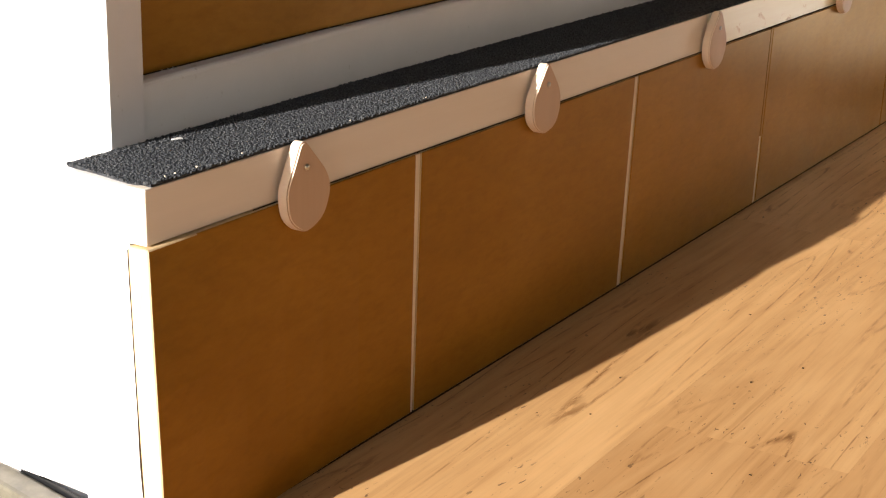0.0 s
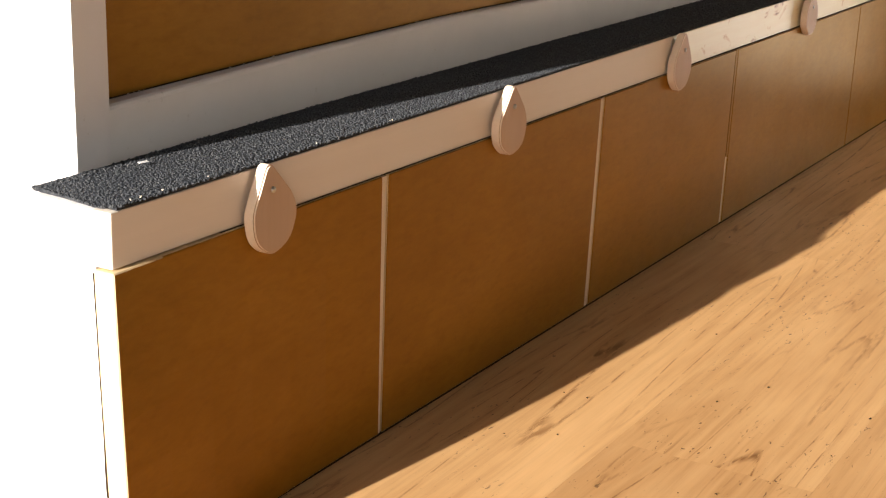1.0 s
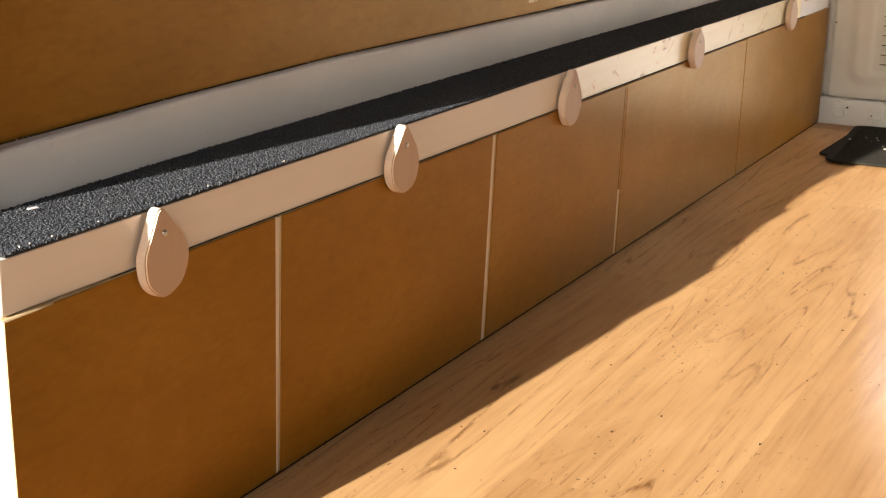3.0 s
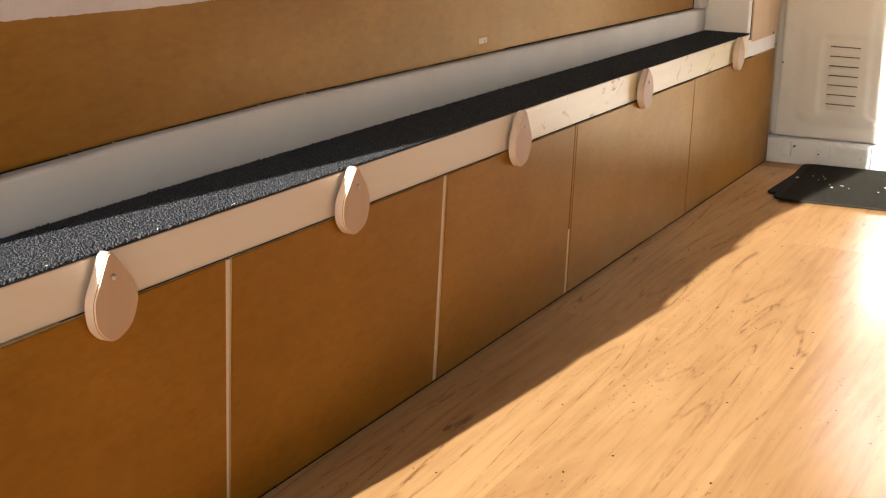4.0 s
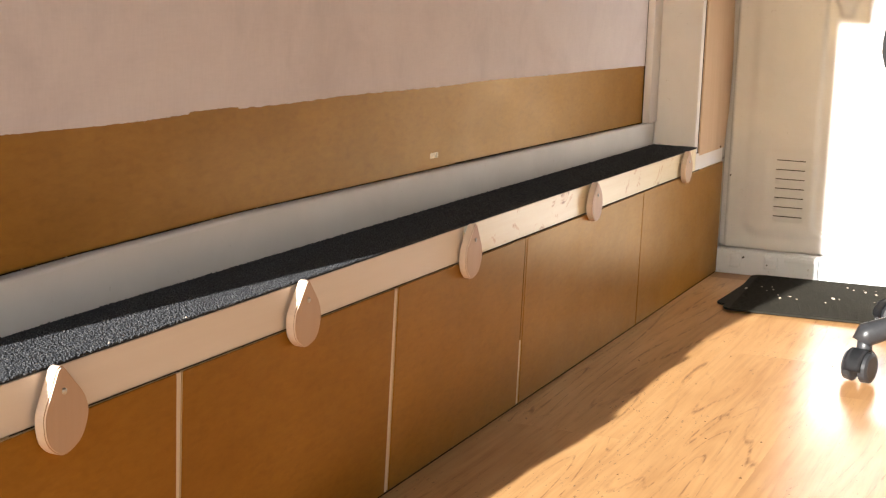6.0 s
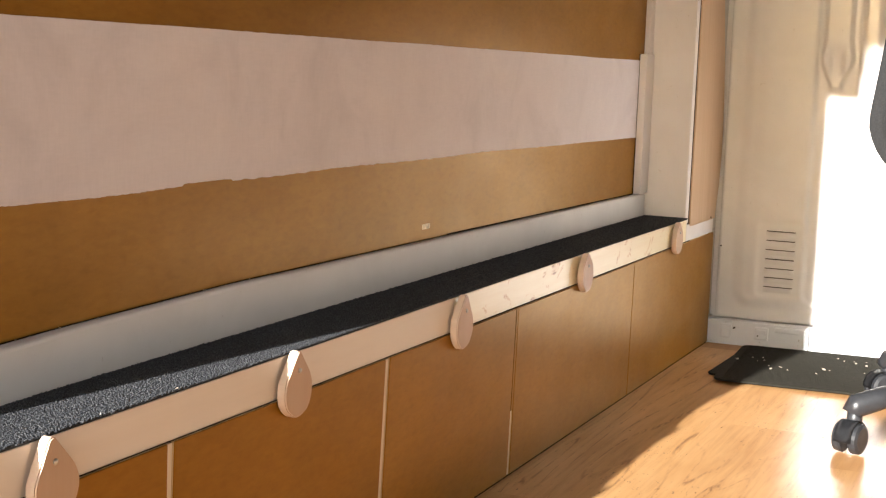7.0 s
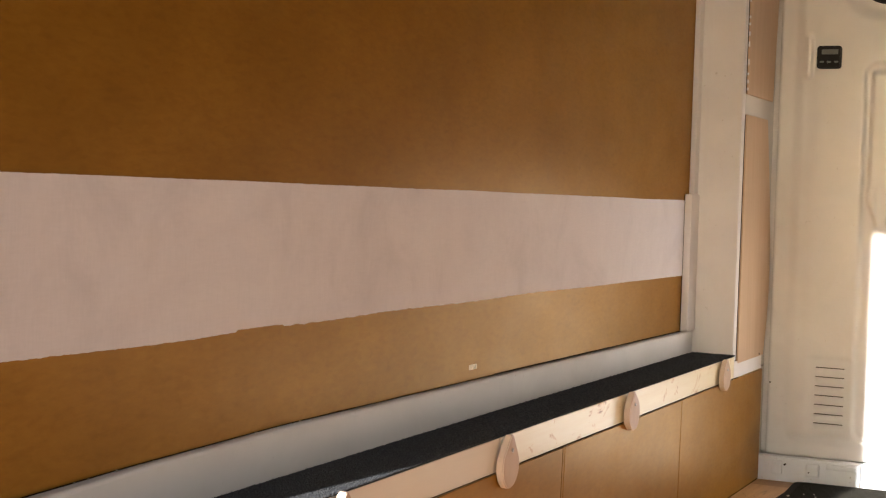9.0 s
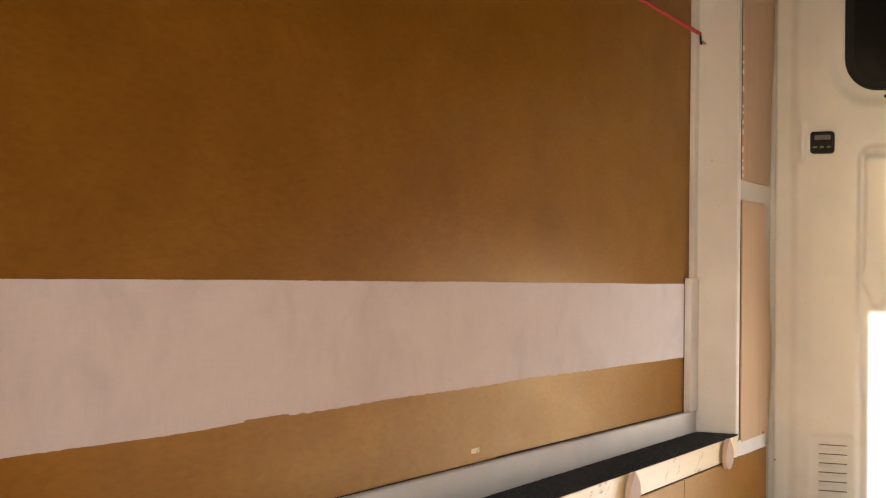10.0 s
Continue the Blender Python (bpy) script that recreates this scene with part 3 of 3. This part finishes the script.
def rail_piece(x0, x1, z0, z1, bend):
    bm = box(x0, x1, 0.003, 0.0212, z0, z1, 0.0012, 2)
    cuts = np.linspace(x0, x1, 8)[1:-1]
    for c in cuts:
        bmesh.ops.bisect_plane(bm, geom=bm.verts[:] + bm.edges[:] + bm.faces[:], plane_co=(c, 0, 0), plane_no=(1, 0, 0))
    for v in bm.verts:
        if v.co.z > z0 + 0.02:
            v.co.z += bend * min(1.0, max(0.0, v.co.x / 1.2))
    return bm


bench_part("rail", rail_piece(-0.016, 0.990, 0.2503, 0.2912, 0.005), RAIL_PALE, "pale primed wooden rail")
bench_part("rail", rail_piece(0.991, 2.2345, 0.2503, 0.2912, 0.005), PINE, "bare knotty pine rail")
bench_part("rail", rail_piece(2.2355, 2.480, 0.2503, 0.2850, 0), WHITE, "white painted rail end")


def door_leaf(x0, x1, z1, lean0, lean1):
    """19 mm stained plywood leaf, pale raw edges (slot 1) and brown face (slot 0); its sides lean with the joints."""
    bm = box(x0, x1, 0.0, 0.019, 0.0028, z1, 0.0009, 1)
    if x0 < 0:                       # the first leaf is cut out of square and warped
        for k in range(1, 12):
            bmesh.ops.bisect_plane(bm, geom=bm.verts[:] + bm.edges[:] + bm.faces[:], plane_co=(0, 0, z1 * k / 12), plane_no=(0, 0, 1))
        for k in range(1, 6):
            bmesh.ops.bisect_plane(bm, geom=bm.verts[:] + bm.edges[:] + bm.faces[:], plane_co=(x0 + 0.05 * k, 0, 0), plane_no=(1, 0, 0))
    for v in bm.verts:
        u = (v.co.x - x0) / (x1 - x0)
        if x0 < 0:
            fade = max(0.0, 1 - u / 0.8)
            v.co.x += (leaf_end(v.co.z) - x0) * fade
            v.co.y -= leaf_bow(v.co.z) * fade ** 1.6
        v.co.x += (lean0 * (1 - u) + lean1 * u) * v.co.z / 0.25
    bm.normal_update()
    for f in bm.faces:
        f.material_index = 0 if f.normal.y < (-0.85 if f.calc_center_median().x < 0.01 else -0.3) else 1
    return bm


def leaning(x0, x1, y0, y1, z0, z1, lean):
    bm = box(x0, x1, y0, y1, z0, z1)
    for v in bm.verts:
        v.co.x += lean * v.co.z / 0.25
    return bm


# left and right at the foot, height, lean of either side
leaves = [(-0.012, 0.3230, 0.2494, 0.0, 0.0), (0.3290, 0.7645, 0.2494, 0.0045, 0.0145), (0.7755, 1.2080, 0.2494, 0.0145, 0.012),
          (1.2180, 1.8315, 0.2495, 0.012, 0.009), (1.8345, 2.4785, 0.2495, 0.009, 0.0)]
for x0, x1, z1, lean0, lean1 in leaves:
    bench_part("cupboard_door", door_leaf(x0, x1, z1, lean0, lean1), [PLY, PLY_EDGE])
# Dark strips fill the door joints in place of the shade there.
for x0, x1, top, lean, wide in ((0.3232, 0.3288, 0.2485, 0.0, 0.0045), (0.7647, 0.7753, 0.2485, 0.0145, 0), (1.2082, 1.2178, 0.098, 0.012, 0)):
    bench_part("gap", leaning(x1 - 0.0018, x1, 0.0040, 0.0180, 0.002, top, lean + wide), DARK, "dark strip for the shade between two doors")
    strip = leaning(x0, x1 - 0.0019, 0.0014, 0.0180, 0.002, top, lean)
    for v in strip.verts:
        if v.co.x - lean * v.co.z / 0.25 > (x0 + x1) / 2:
            v.co.x += wide * v.co.z / 0.25
    bench_part("edge_strip", strip, EDGE_PALE, "pale raw edge strip showing in the gap")
bench_part("edge_strip", leaning(1.2115, 1.2178, 0.0006, 0.0180, 0.0983, 0.2490, 0.012), PLY, "brown stained upper part of the edge strip")
# Thin joints: a nearly flush dark strip gives their shade.
for x0, x1, z0, lean in ((1.2082, 1.2113, 0.0985, 0.012), (1.8317, 1.8343, 0.002, 0.009)):
    bench_part("gap", leaning(x0, x1, 0.0012, 0.0180, z0, 0.2485, lean), DARK, "dark strip for the shade between two doors")
# Dark strips on the rail's front stand for the shadow line below it.
bench_part("gap", box(0.1000, 0.9800, 0.0024, 0.0029, 0.2498, 0.2504), DARK, "dark strip for the shadow line under the rail")
bench_part("gap", box(0.9805, 2.2700, 0.0022, 0.0029, 0.2497, 0.2513), DARK, "dark strip for the shadow line under the rail")
# Solid dark strip in place of the shadow under the doors.
bench_part("toe_shade", box(0.003, 2.4780, 0.0012, 0.0185, 0.0002, 0.0027), DARK, "dark strip for the shadow line under the doors")


def button_outline(w, h, lean):
    """Teardrop round its screw: broad rounded foot, straight flanks, small blunt top, whittled a little unevenly."""
    r, tip, top = w / 2, 0.0062, 0.0205
    low, high = top - h + r, top - tip
    tilt = math.asin((r - tip) / (high - low))
    out = []
    for k in range(27):                      # round the foot, from the right flank clockwise
        a = tilt - (math.pi + 2 * tilt) * k / 26
        q = r * (1 + 0.016 * math.sin(3 * a + lean) + 0.010 * math.sin(7 * a + 2 * lean))
        out.append((q * math.cos(a), low + q * math.sin(a)))
    for k in range(9):                       # over the tip
        a = math.pi - tilt - (math.pi - 2 * tilt) * k / 8
        out.append((tip * math.cos(a), high + tip * math.sin(a)))
    return out


# x, screw height, width, height, turn
for x, z, w, h, turn in ((0.1485, 0.2760, 0.0560, 0.0725, -9), (0.5455, 0.2785, 0.0575, 0.0700, -1), (0.9975, 0.2785, 0.0560, 0.0710, 4), (1.5240, 0.2795, 0.0560, 0.0640, -2), (2.1270, 0.2805, 0.0560, 0.0640, 0)):
    bm = slab(button_outline(w, h, x * 7), 0.0105, "y", -0.0112, 0.0013, 2)
    bm.normal_update()
    for f in bm.faces:
        f.material_index = 0 if f.normal.y < -0.9 else 1
    bm.transform(Matrix.Translation((x, 0, z)) @ Matrix.Rotation(radians(turn), 4, "Y"))
    b = bench_part("turn_button", bm, [BUTTON_WOOD, BUTTON_EDGE], "pale wooden teardrop turn button")
    bench_part("spacer", tube([(x, -0.0006, z), (x, 0.0062, z)], 0.008, 12), BUTTON_EDGE, "", b)
    sc = tube([(x, -0.0110, z), (x, -0.0124, z), (x, -0.0132, z)], [0.0028, 0.0026, 0.0013], 12)
    bench_part("screw", sc, STEEL, "small round steel screw head", b, True)

# ---- carpet on the bench ----
CX0, CX1, CY0, CZ = -0.018, 2.2335, 0.0025, 0.2915


def carpet_rise(x):
    return 0.0015 + 0.0050 * min(1.0, max(0.0, x / 1.2))


def carpet_back(x):
    return trim_front(x) - 0.0008 if x > 0.04 else 0.0875


def carpet_end(y):
    """The strip is cut askew at its free end, with a blunt front corner."""
    return CX0 + 0.16 * (y - CY0) + 0.012 * max(0.0, 1 - (y - CY0) / 0.012) ** 2


def carpet_sheet():
    bm = bmesh.new()
    rows = []
    for n, x in enumerate([CX0] + list(np.linspace(0.022, CX1, 80))):
        z = CZ + carpet_rise(x)
        yb, yf = carpet_back(x), CY0 + 0.0008 * noise.noise(Vector((x * 14, 2, 0)))
        xf, xb = (x + 0.008, carpet_end(yb)) if n == 0 else (x, x)
        rows.append([bm.verts.new(p) for p in ((xf, yf, z - 0.0012), (xf, yf, z + 0.0010), (xf, yf + 0.0015, z + 0.0020), (xb, yb, z + 0.0020), (xb, yb, z - 0.0012))])
    for a, c in zip(rows, rows[1:]):
        for k in range(5):
            j = (k + 1) % 5
            bm.faces.new((a[k], a[j], c[j], c[k]))
    bm.faces.new(rows[0])
    bm.faces.new(rows[-1][::-1])
    bmesh.ops.recalc_face_normals(bm, faces=bm.faces)
    return bm


carpet = tagged(mesh_object("carpet_runner", carpet_sheet(), CARPET_BASE), "charcoal flecked carpet strip lying on the bench top", "carpet")


def tufts(x0, x1, step, size):
    rnd = random.Random(5)
    verts, faces = [], []
    x = x0
    while x < x1:
        y, yb = CY0 - 0.0006, carpet_back(x)
        top = CZ + carpet_rise(x) + 0.0012
        while y < yb:
            px, py = x + rnd.uniform(-1, 1) * step * 0.6, y + rnd.uniform(-1, 1) * step * 0.6
            py = min(max(py, CY0 - 0.0012), yb)
            px = min(max(px, carpet_end(py) - 0.0008), CX1 - 0.001)
            s, hgt, a = size * rnd.uniform(0.7, 1.2), rnd.uniform(0.0009, 0.0018), rnd.uniform(0, 6.28)
            k = len(verts)
            lx, ly = rnd.uniform(-1, 1) * size * 0.7, rnd.uniform(-1, 1) * size * 0.7
            for j in range(4):
                verts.append((px + s * math.cos(a + 1.571 * j), py + s * math.sin(a + 1.571 * j), top - 0.0004))
            for j in range(4):
                verts.append((px + lx + s * 0.6 * math.cos(a + 1.571 * j), py + ly + s * 0.6 * math.sin(a + 1.571 * j), top + hgt))
            faces.append((k + 4, k + 5, k + 6, k + 7))
            for j in range(4):
                i = (j + 1) % 4
                faces.append((k + j, k + i, k + 4 + i, k + 4 + j))
            y += step
        x += step
    me = bpy.data.meshes.new("nap")
    me.from_pydata(verts, [], faces)
    me.materials.append(CARPET)
    return me


for name, xa, xb, st, sz in (("nap", CX0, 0.95, 0.0020, 0.00125), ("nap", 0.95, CX1 - 0.001, 0.0030, 0.0019)):
    nap = new(name, tufts(xa, xb, st, sz))
    nap.parent = carpet
    tagged(nap, "short looped carpet fibres", kind="stuff")

lint = tagged(mesh_object("paper_scrap", slab([(0.082, 0.064), (0.0905, 0.0620), (0.0910, 0.0655), (0.0830, 0.0670)], 0.0006, "z", CZ + 0.0070), WHITE), "tiny white paper scrap on the carpet", "scrap")
# crumbs of sawdust along the carpet edge
rnd = random.Random(9)
for k in range(10):
    x = rnd.choice((0.02, 0.33, 0.36, 0.24, 0.62, 0.08, 0.9, 1.3)) + rnd.uniform(-0.02, 0.02)
    r = rnd.uniform(0.0005, 0.0011)
    bm = bmesh.new()
    bmesh.ops.create_icosphere(bm, subdivisions=1, radius=r)
    for v in bm.verts:
        v.co = v.co * rnd.uniform(0.6, 1.3) + Vector((x, CY0 + 0.0005, CZ + 0.0052))
    tagged(mesh_object("sawdust_crumb", bm, CRUMB), "pale sawdust crumb at the carpet edge", "crumb", "sawdust crumbs")


rnd = random.Random(31)
for k in range(16):
    x = rnd.choice((0.13, 0.2, 0.27, 0.33, 0.36, 0.44, 0.56, 0.63, 0.8, 1.1)) + rnd.uniform(-0.03, 0.03)
    bm = bmesh.new()
    bmesh.ops.create_icosphere(bm, subdivisions=1, radius=rnd.uniform(0.0006, 0.0014))
    for v in bm.verts:
        v.co = v.co * rnd.uniform(0.6, 1.5) + Vector((x, Y_WALL - 0.0016, trim_height(x) + 0.0006))
    tagged(mesh_object("sawdust_crumb", bm, CRUMB), "pale sawdust crumb on the trim ledge", "crumb", "sawdust on the ledge")

# ---- plywood covers on the corner pillar ----
def cover(name, z0, z1, right):
    """Thin pinkish plywood strip whose rear edge is cut to the body's curve."""
    pts = [(2.2625, z0), (2.2625, z1)]
    n = 14
    for k in range(n + 1):
        u = 1 - k / n
        pts.append((right(u), z0 + (z1 - z0) * u))
    bm = slab(pts, 0.006, "y", 0.0025, 0.0006, 1)
    return tagged(mesh_object(name, bm, PINK_PLY), "pinkish bare plywood cover strip on the corner pillar", "panel", "pillar covers")


low = cover("cover_panel", 0.2800, 0.805, lambda u: float(np.interp(u, [0, 0.15, 0.32, 0.46, 0.66, 0.9, 1], [2.492, 2.517, 2.527, 2.520, 2.502, 2.468, 2.452])))
cover("cover_panel", 0.848, 1.80, lambda u: 2.494 + 0.041 * min(1.0, 2.4 * u))

part("screw", tube([(2.452, 0.0012, 0.2845), (2.452, 0.003, 0.2845)], 0.0022, 8), DARK, low, "small dark screw head")
beads = tagged(empty("edge_trim", (2.2610, 0.006, 1.0)), "dark strips for the shade in the cover gap, with pale glue blobs", "trim", kind="structure")
rnd = random.Random(4)
# Dark strips stand for the shaded gap behind the glue blobs.
part("strip", box(-0.0008, 0.0013, -0.0005, 0.004, -0.150, 0.6), DARK, beads)
part("strip", box(-0.0008, 0.0013, -0.0005, 0.004, -0.718, -0.196), DARK, beads)
z = -0.145
while z < 0.15:
    hgt = rnd.uniform(0.004, 0.014)
    bm = box(-0.0028, 0.0006, -0.0046, -0.0012, z, z + hgt, 0.0008, 1)
    part("glue_blob", bm, WHITE, beads)
    z += hgt + rnd.uniform(0.006, 0.030)

# ---- thermometer on the door ----
th = tagged(empty("thermometer", (X_REAR - 0.013, -0.1165, 0.9465)), "small black digital thermometer stuck on the van door", "thermometer")
part("case", slab(rounded(-0.0265, 0.0265, -0.025, 0.025, 0.007, 5), 0.014, "x", -0.012, 0.0022), BLACK, th)
part("display", slab(rounded(-0.020, 0.016, 0.006, 0.017, 0.0015, 2), 0.001, "x", -0.0128), LCD, th, "grey display")
for k in range(3):
    part("key", slab(rounded(-0.0205 + 0.0155 * k, -0.0115 + 0.0155 * k, -0.0125, -0.0085, 0.001, 2), 0.001, "x", -0.0128), LCD, th, "small grey key")

# ---- cord across the wall ----
cord = tagged(empty("elastic_cord", (2.205, 0.088, 1.156)), "red elastic cord hooked to the wall post", "cord")
pts = [(-0.004 - 1.95 * (k / 24), -0.004, 0.006 + 0.030 * (k / 24)) for k in range(25)]
part("rope", tube(pts, 0.0045, 8), RED, cord, "red woven rope", True)
hk = [(0.012 + 0.010 * math.cos(a), -0.004, -0.004 + 0.010 * math.sin(a)) for a in np.linspace(2.6, 5.9, 10)]
part("hook", tube([(-0.014, -0.004, 0.006)] + hk, 0.0022, 8), BLACK, cord, "black bent wire hook", True)
part("screw_eye", tube([(0.012, -0.0125, -0.013), (0.012, 0.0, -0.013)], 0.003, 8), STEEL, cord)
part("hook", tube([(-1.950, -0.004, 0.036), (-1.965, -0.004, 0.03), (-1.965, 0.012, 0.025)], 0.0022, 8), BLACK, cord)

# ---- rubber mats ----

def mat_sheet(name, x0, x1, y0, y1, z, turn, label):
    out = rounded(-(x1 - x0) / 2, (x1 - x0) / 2, -(y1 - y0) / 2, (y1 - y0) / 2, 0.022, 5)
    bm = slab(out, 0.0042, "z", 0.0, 0.0015, 2)
    ob = tagged(mesh_object(name, bm, RUBBER), label, "mat")
    ob.matrix_world = pose((x0 + x1) / 2, (y0 + y1) / 2, z, 0, 0, turn)
    return ob


mat_low = mat_sheet("rubber_mat", 2.105, 2.470, -0.72, -0.088, 0.0005, -2.0, "dark rubber mat lying under another mat")
mat_top = mat_sheet("rubber_mat", 2.072, 2.474, -0.90, -0.098, 0.0050, 3.2, "dark rubber mat littered with pale wood crumbs")
rib_bm = bmesh.new()
for k in range(40):
    x = -0.19 + 0.38 * k / 39
    box(x - 0.0016, x + 0.0016, -0.385, 0.385, 0.0038, 0.0050, 0, 1, rib_bm)
ribs = part("rib", rib_bm, RUBBER, mat_top, "fine moulded ribs")
tagged(ribs, kind="stuff")
rnd = random.Random(21)


def shaving(x, y, z, s, long):
    bm = bmesh.new()
    bmesh.ops.create_icosphere(bm, subdivisions=1, radius=s)
    a = rnd.uniform(0, 3.14)
    for v in bm.verts:
        v.co = Vector((v.co.x * long * rnd.uniform(0.5, 1.3), v.co.y * rnd.uniform(0.4, 1.2), v.co.z * rnd.uniform(0.25, 0.7)))
    bm.transform(Matrix.Translation((x, y, z + s * 0.45)) @ Matrix.Rotation(a, 4, "Z"))
    return bm


for k in range(27):
    cx, cy = rnd.choice(((2.30, -0.15), (2.22, -0.21), (2.25, -0.30), (2.38, -0.34), (2.20, -0.42), (2.33, -0.52)))
    x, y = cx + rnd.gauss(0, 0.022), cy + rnd.gauss(0, 0.028)
    big = k < 6
    s = rnd.uniform(0.0025, 0.0040) if big else rnd.uniform(0.0008, 0.0020)
    tagged(mesh_object("wood_crumb", shaving(x, y, 0.0102, s, rnd.uniform(1, 2.4)), CRUMB), "pale wood crumb on the rubber mat", "crumb", "crumbs on the mat")
DIRT = plain("dark_dirt_specks", (0.055, 0.032, 0.016), 0.9, 0, 0.3, 100)
DIRT.node_tree.nodes["Principled BSDF"].inputs["Specular IOR Level"].default_value = 0.1
for k in range(46):
    x, y = rnd.uniform(0.3, 2.0), rnd.uniform(-0.75, -0.05)
    s = rnd.uniform(0.0006, 0.0014)
    tagged(mesh_object("grit", shaving(x, y, 0.0002, s, rnd.uniform(1, 2.2)), DIRT), "dark grit speck on the laminate floor", "grit", "grit on the floor")

# ---- office chair ----
chair = tagged(empty("office_chair", (1.8635, -0.742, 0)), "dark swivel office chair on a five-star castor base", "chair")
part("column", tube([(0, 0, 0.075), (0, 0, 0.22), (0, 0, 0.36)], [0.028, 0.026, 0.02], 16), CASTOR, chair, smooth=True)
part("hub", tube([(0, 0, 0.068), (0, 0, 0.125)], [0.046, 0.036], 18), CASTOR, chair, smooth=True)
for k in range(5):
    a = radians(126 - 72 * k)
    d = Vector((math.cos(a), math.sin(a), 0))
    R = 0.380
    leg = tube([d * 0.03 + Vector((0, 0, 0.098)), d * 0.15 + Vector((0, 0, 0.099)), d * (R - 0.05) + Vector((0, 0, 0.090)), d * R + Vector((0, 0, 0.076)), d * (R + 0.006) + Vector((0, 0, 0.064))],
               [0.026, 0.023, 0.0185, 0.0195, 0.0165], 14)
    part("leg", leg, CASTOR, chair, smooth=True)
    w = a + radians(35 if k == 0 else 20 + 50 * k)
    t = Vector((math.cos(w), math.sin(w), 0))
    s = Vector((-t.y, t.x, 0))
    c = d * R + t * 0.012 + Vector((0, 0, 0.0265))
    caster = part("castor", tube([d * R + Vector((0, 0, 0.042)), d * R + Vector((0, 0, 0.072))], [0.013, 0.012], 12), CASTOR, chair, "grey-black twin-wheel castor", True)
    for sgn in (-1, 1):
        wheel = tube([c + s * sgn * 0.007, c + s * sgn * 0.009, c + s * sgn * 0.020, c + s * sgn * 0.0225], [0.0225, 0.0258, 0.0245, 0.019], 22)
        part("wheel", wheel, CASTOR, caster, smooth=False)
    hood = bmesh.new()
    rows = []
    for i in range(13):
        ang = radians(-8 + 150 * i / 12)
        r = 0.0285
        p = c + t * (r * math.cos(ang)) + Vector((0, 0, r * math.sin(ang)))
        rows.append([hood.verts.new(p + s * q) for q in (-0.015, -0.006, 0.006, 0.015)])
    for p0, p1 in zip(rows, rows[1:]):
        for q in range(3):
            hood.faces.new((p0[q], p0[q + 1], p1[q + 1], p1[q]))
    bmesh.ops.solidify(hood, geom=hood.faces[:], thickness=0.003)
    part("hood", hood, CASTOR, caster, smooth=True)
seat = slab(rounded(-0.20, 0.25, -0.20, 0.285, 0.09, 8), 0.075, "z", 0.365, 0.022, 4)
part("seat", seat, FABRIC, chair, "dark fabric seat cushion", True)
part("seat_plate", box(-0.12, 0.12, -0.10, 0.10, 0.34, 0.366, 0.006), BLACK, chair)
back_pts = []
for y, z in rounded(-0.17, 0.322, 0.430, 0.93, 0.115, 9):
    back_pts.append((y * (1 - 0.16 * max(0.0, (z - 0.53) / 0.4)), z))
back = slab(back_pts, 0.06, "x", -0.215, 0.022, 4)
for v in back.verts:
    v.co.x -= 0.30 * (v.co.y - 0.08) ** 2
part("backrest", back, FABRIC, chair, "dark fabric backrest", True)
part("back_bar", box(-0.165, -0.150, -0.03, 0.03, 0.34, 0.62, 0.006), BLACK, chair)
part("back_bar", box(-0.165, 0.02, -0.03, 0.03, 0.335, 0.35, 0.005), BLACK, chair)

# ---- floor planks ----
rnd = random.Random(3)


def plank(x0, x1, y0, y1):
    g = 0.00002
    bm = bmesh.new()
    hx, hy, e = (x1 - x0) / 2, (y1 - y0) / 2 - g, 0.00006
    lower = [bm.verts.new((sx * hx, sy * hy, -0.008)) for sx, sy in ((-1, -1), (1, -1), (1, 1), (-1, 1))]
    rim = [bm.verts.new((sx * hx, sy * hy, -0.0003)) for sx, sy in ((-1, -1), (1, -1), (1, 1), (-1, 1))]
    top = [bm.verts.new((sx * hx, sy * (hy - e), 0.0)) for sx, sy in ((-1, -1), (1, -1), (1, 1), (-1, 1))]
    bm.faces.new(top)
    for a, c in ((lower, rim), (rim, top)):
        for k in range(4):
            j = (k + 1) % 4
            bm.faces.new((a[k], a[j], c[j], c[k]))
    ob = mesh_object("plank", bm, FLOOR, floor)
    ob.location = ((x0 + x1) / 2, (y0 + y1) / 2, 0)
    return ob


starts = {0: 1.130, 1: 0.440, 2: 1.52, 3: 0.2, 4: 0.9, 5: 1.3, 6: 0.5, 7: 1.1, 8: 0.1}
for row in range(9):
    y1 = 0.004 - 0.190 * row
    y0 = max(y1 - 0.190, Y_FAR)
    cuts = [X_CAB]
    x = starts[row] - 1.285 * 3
    while x < 2.5:
        if x > X_CAB + 0.02:
            cuts.append(x)
        x += 1.285
    cuts.append(2.53)
    for xa, xb in zip(cuts, cuts[1:]):
        plank(xa, xb, y0, y1)
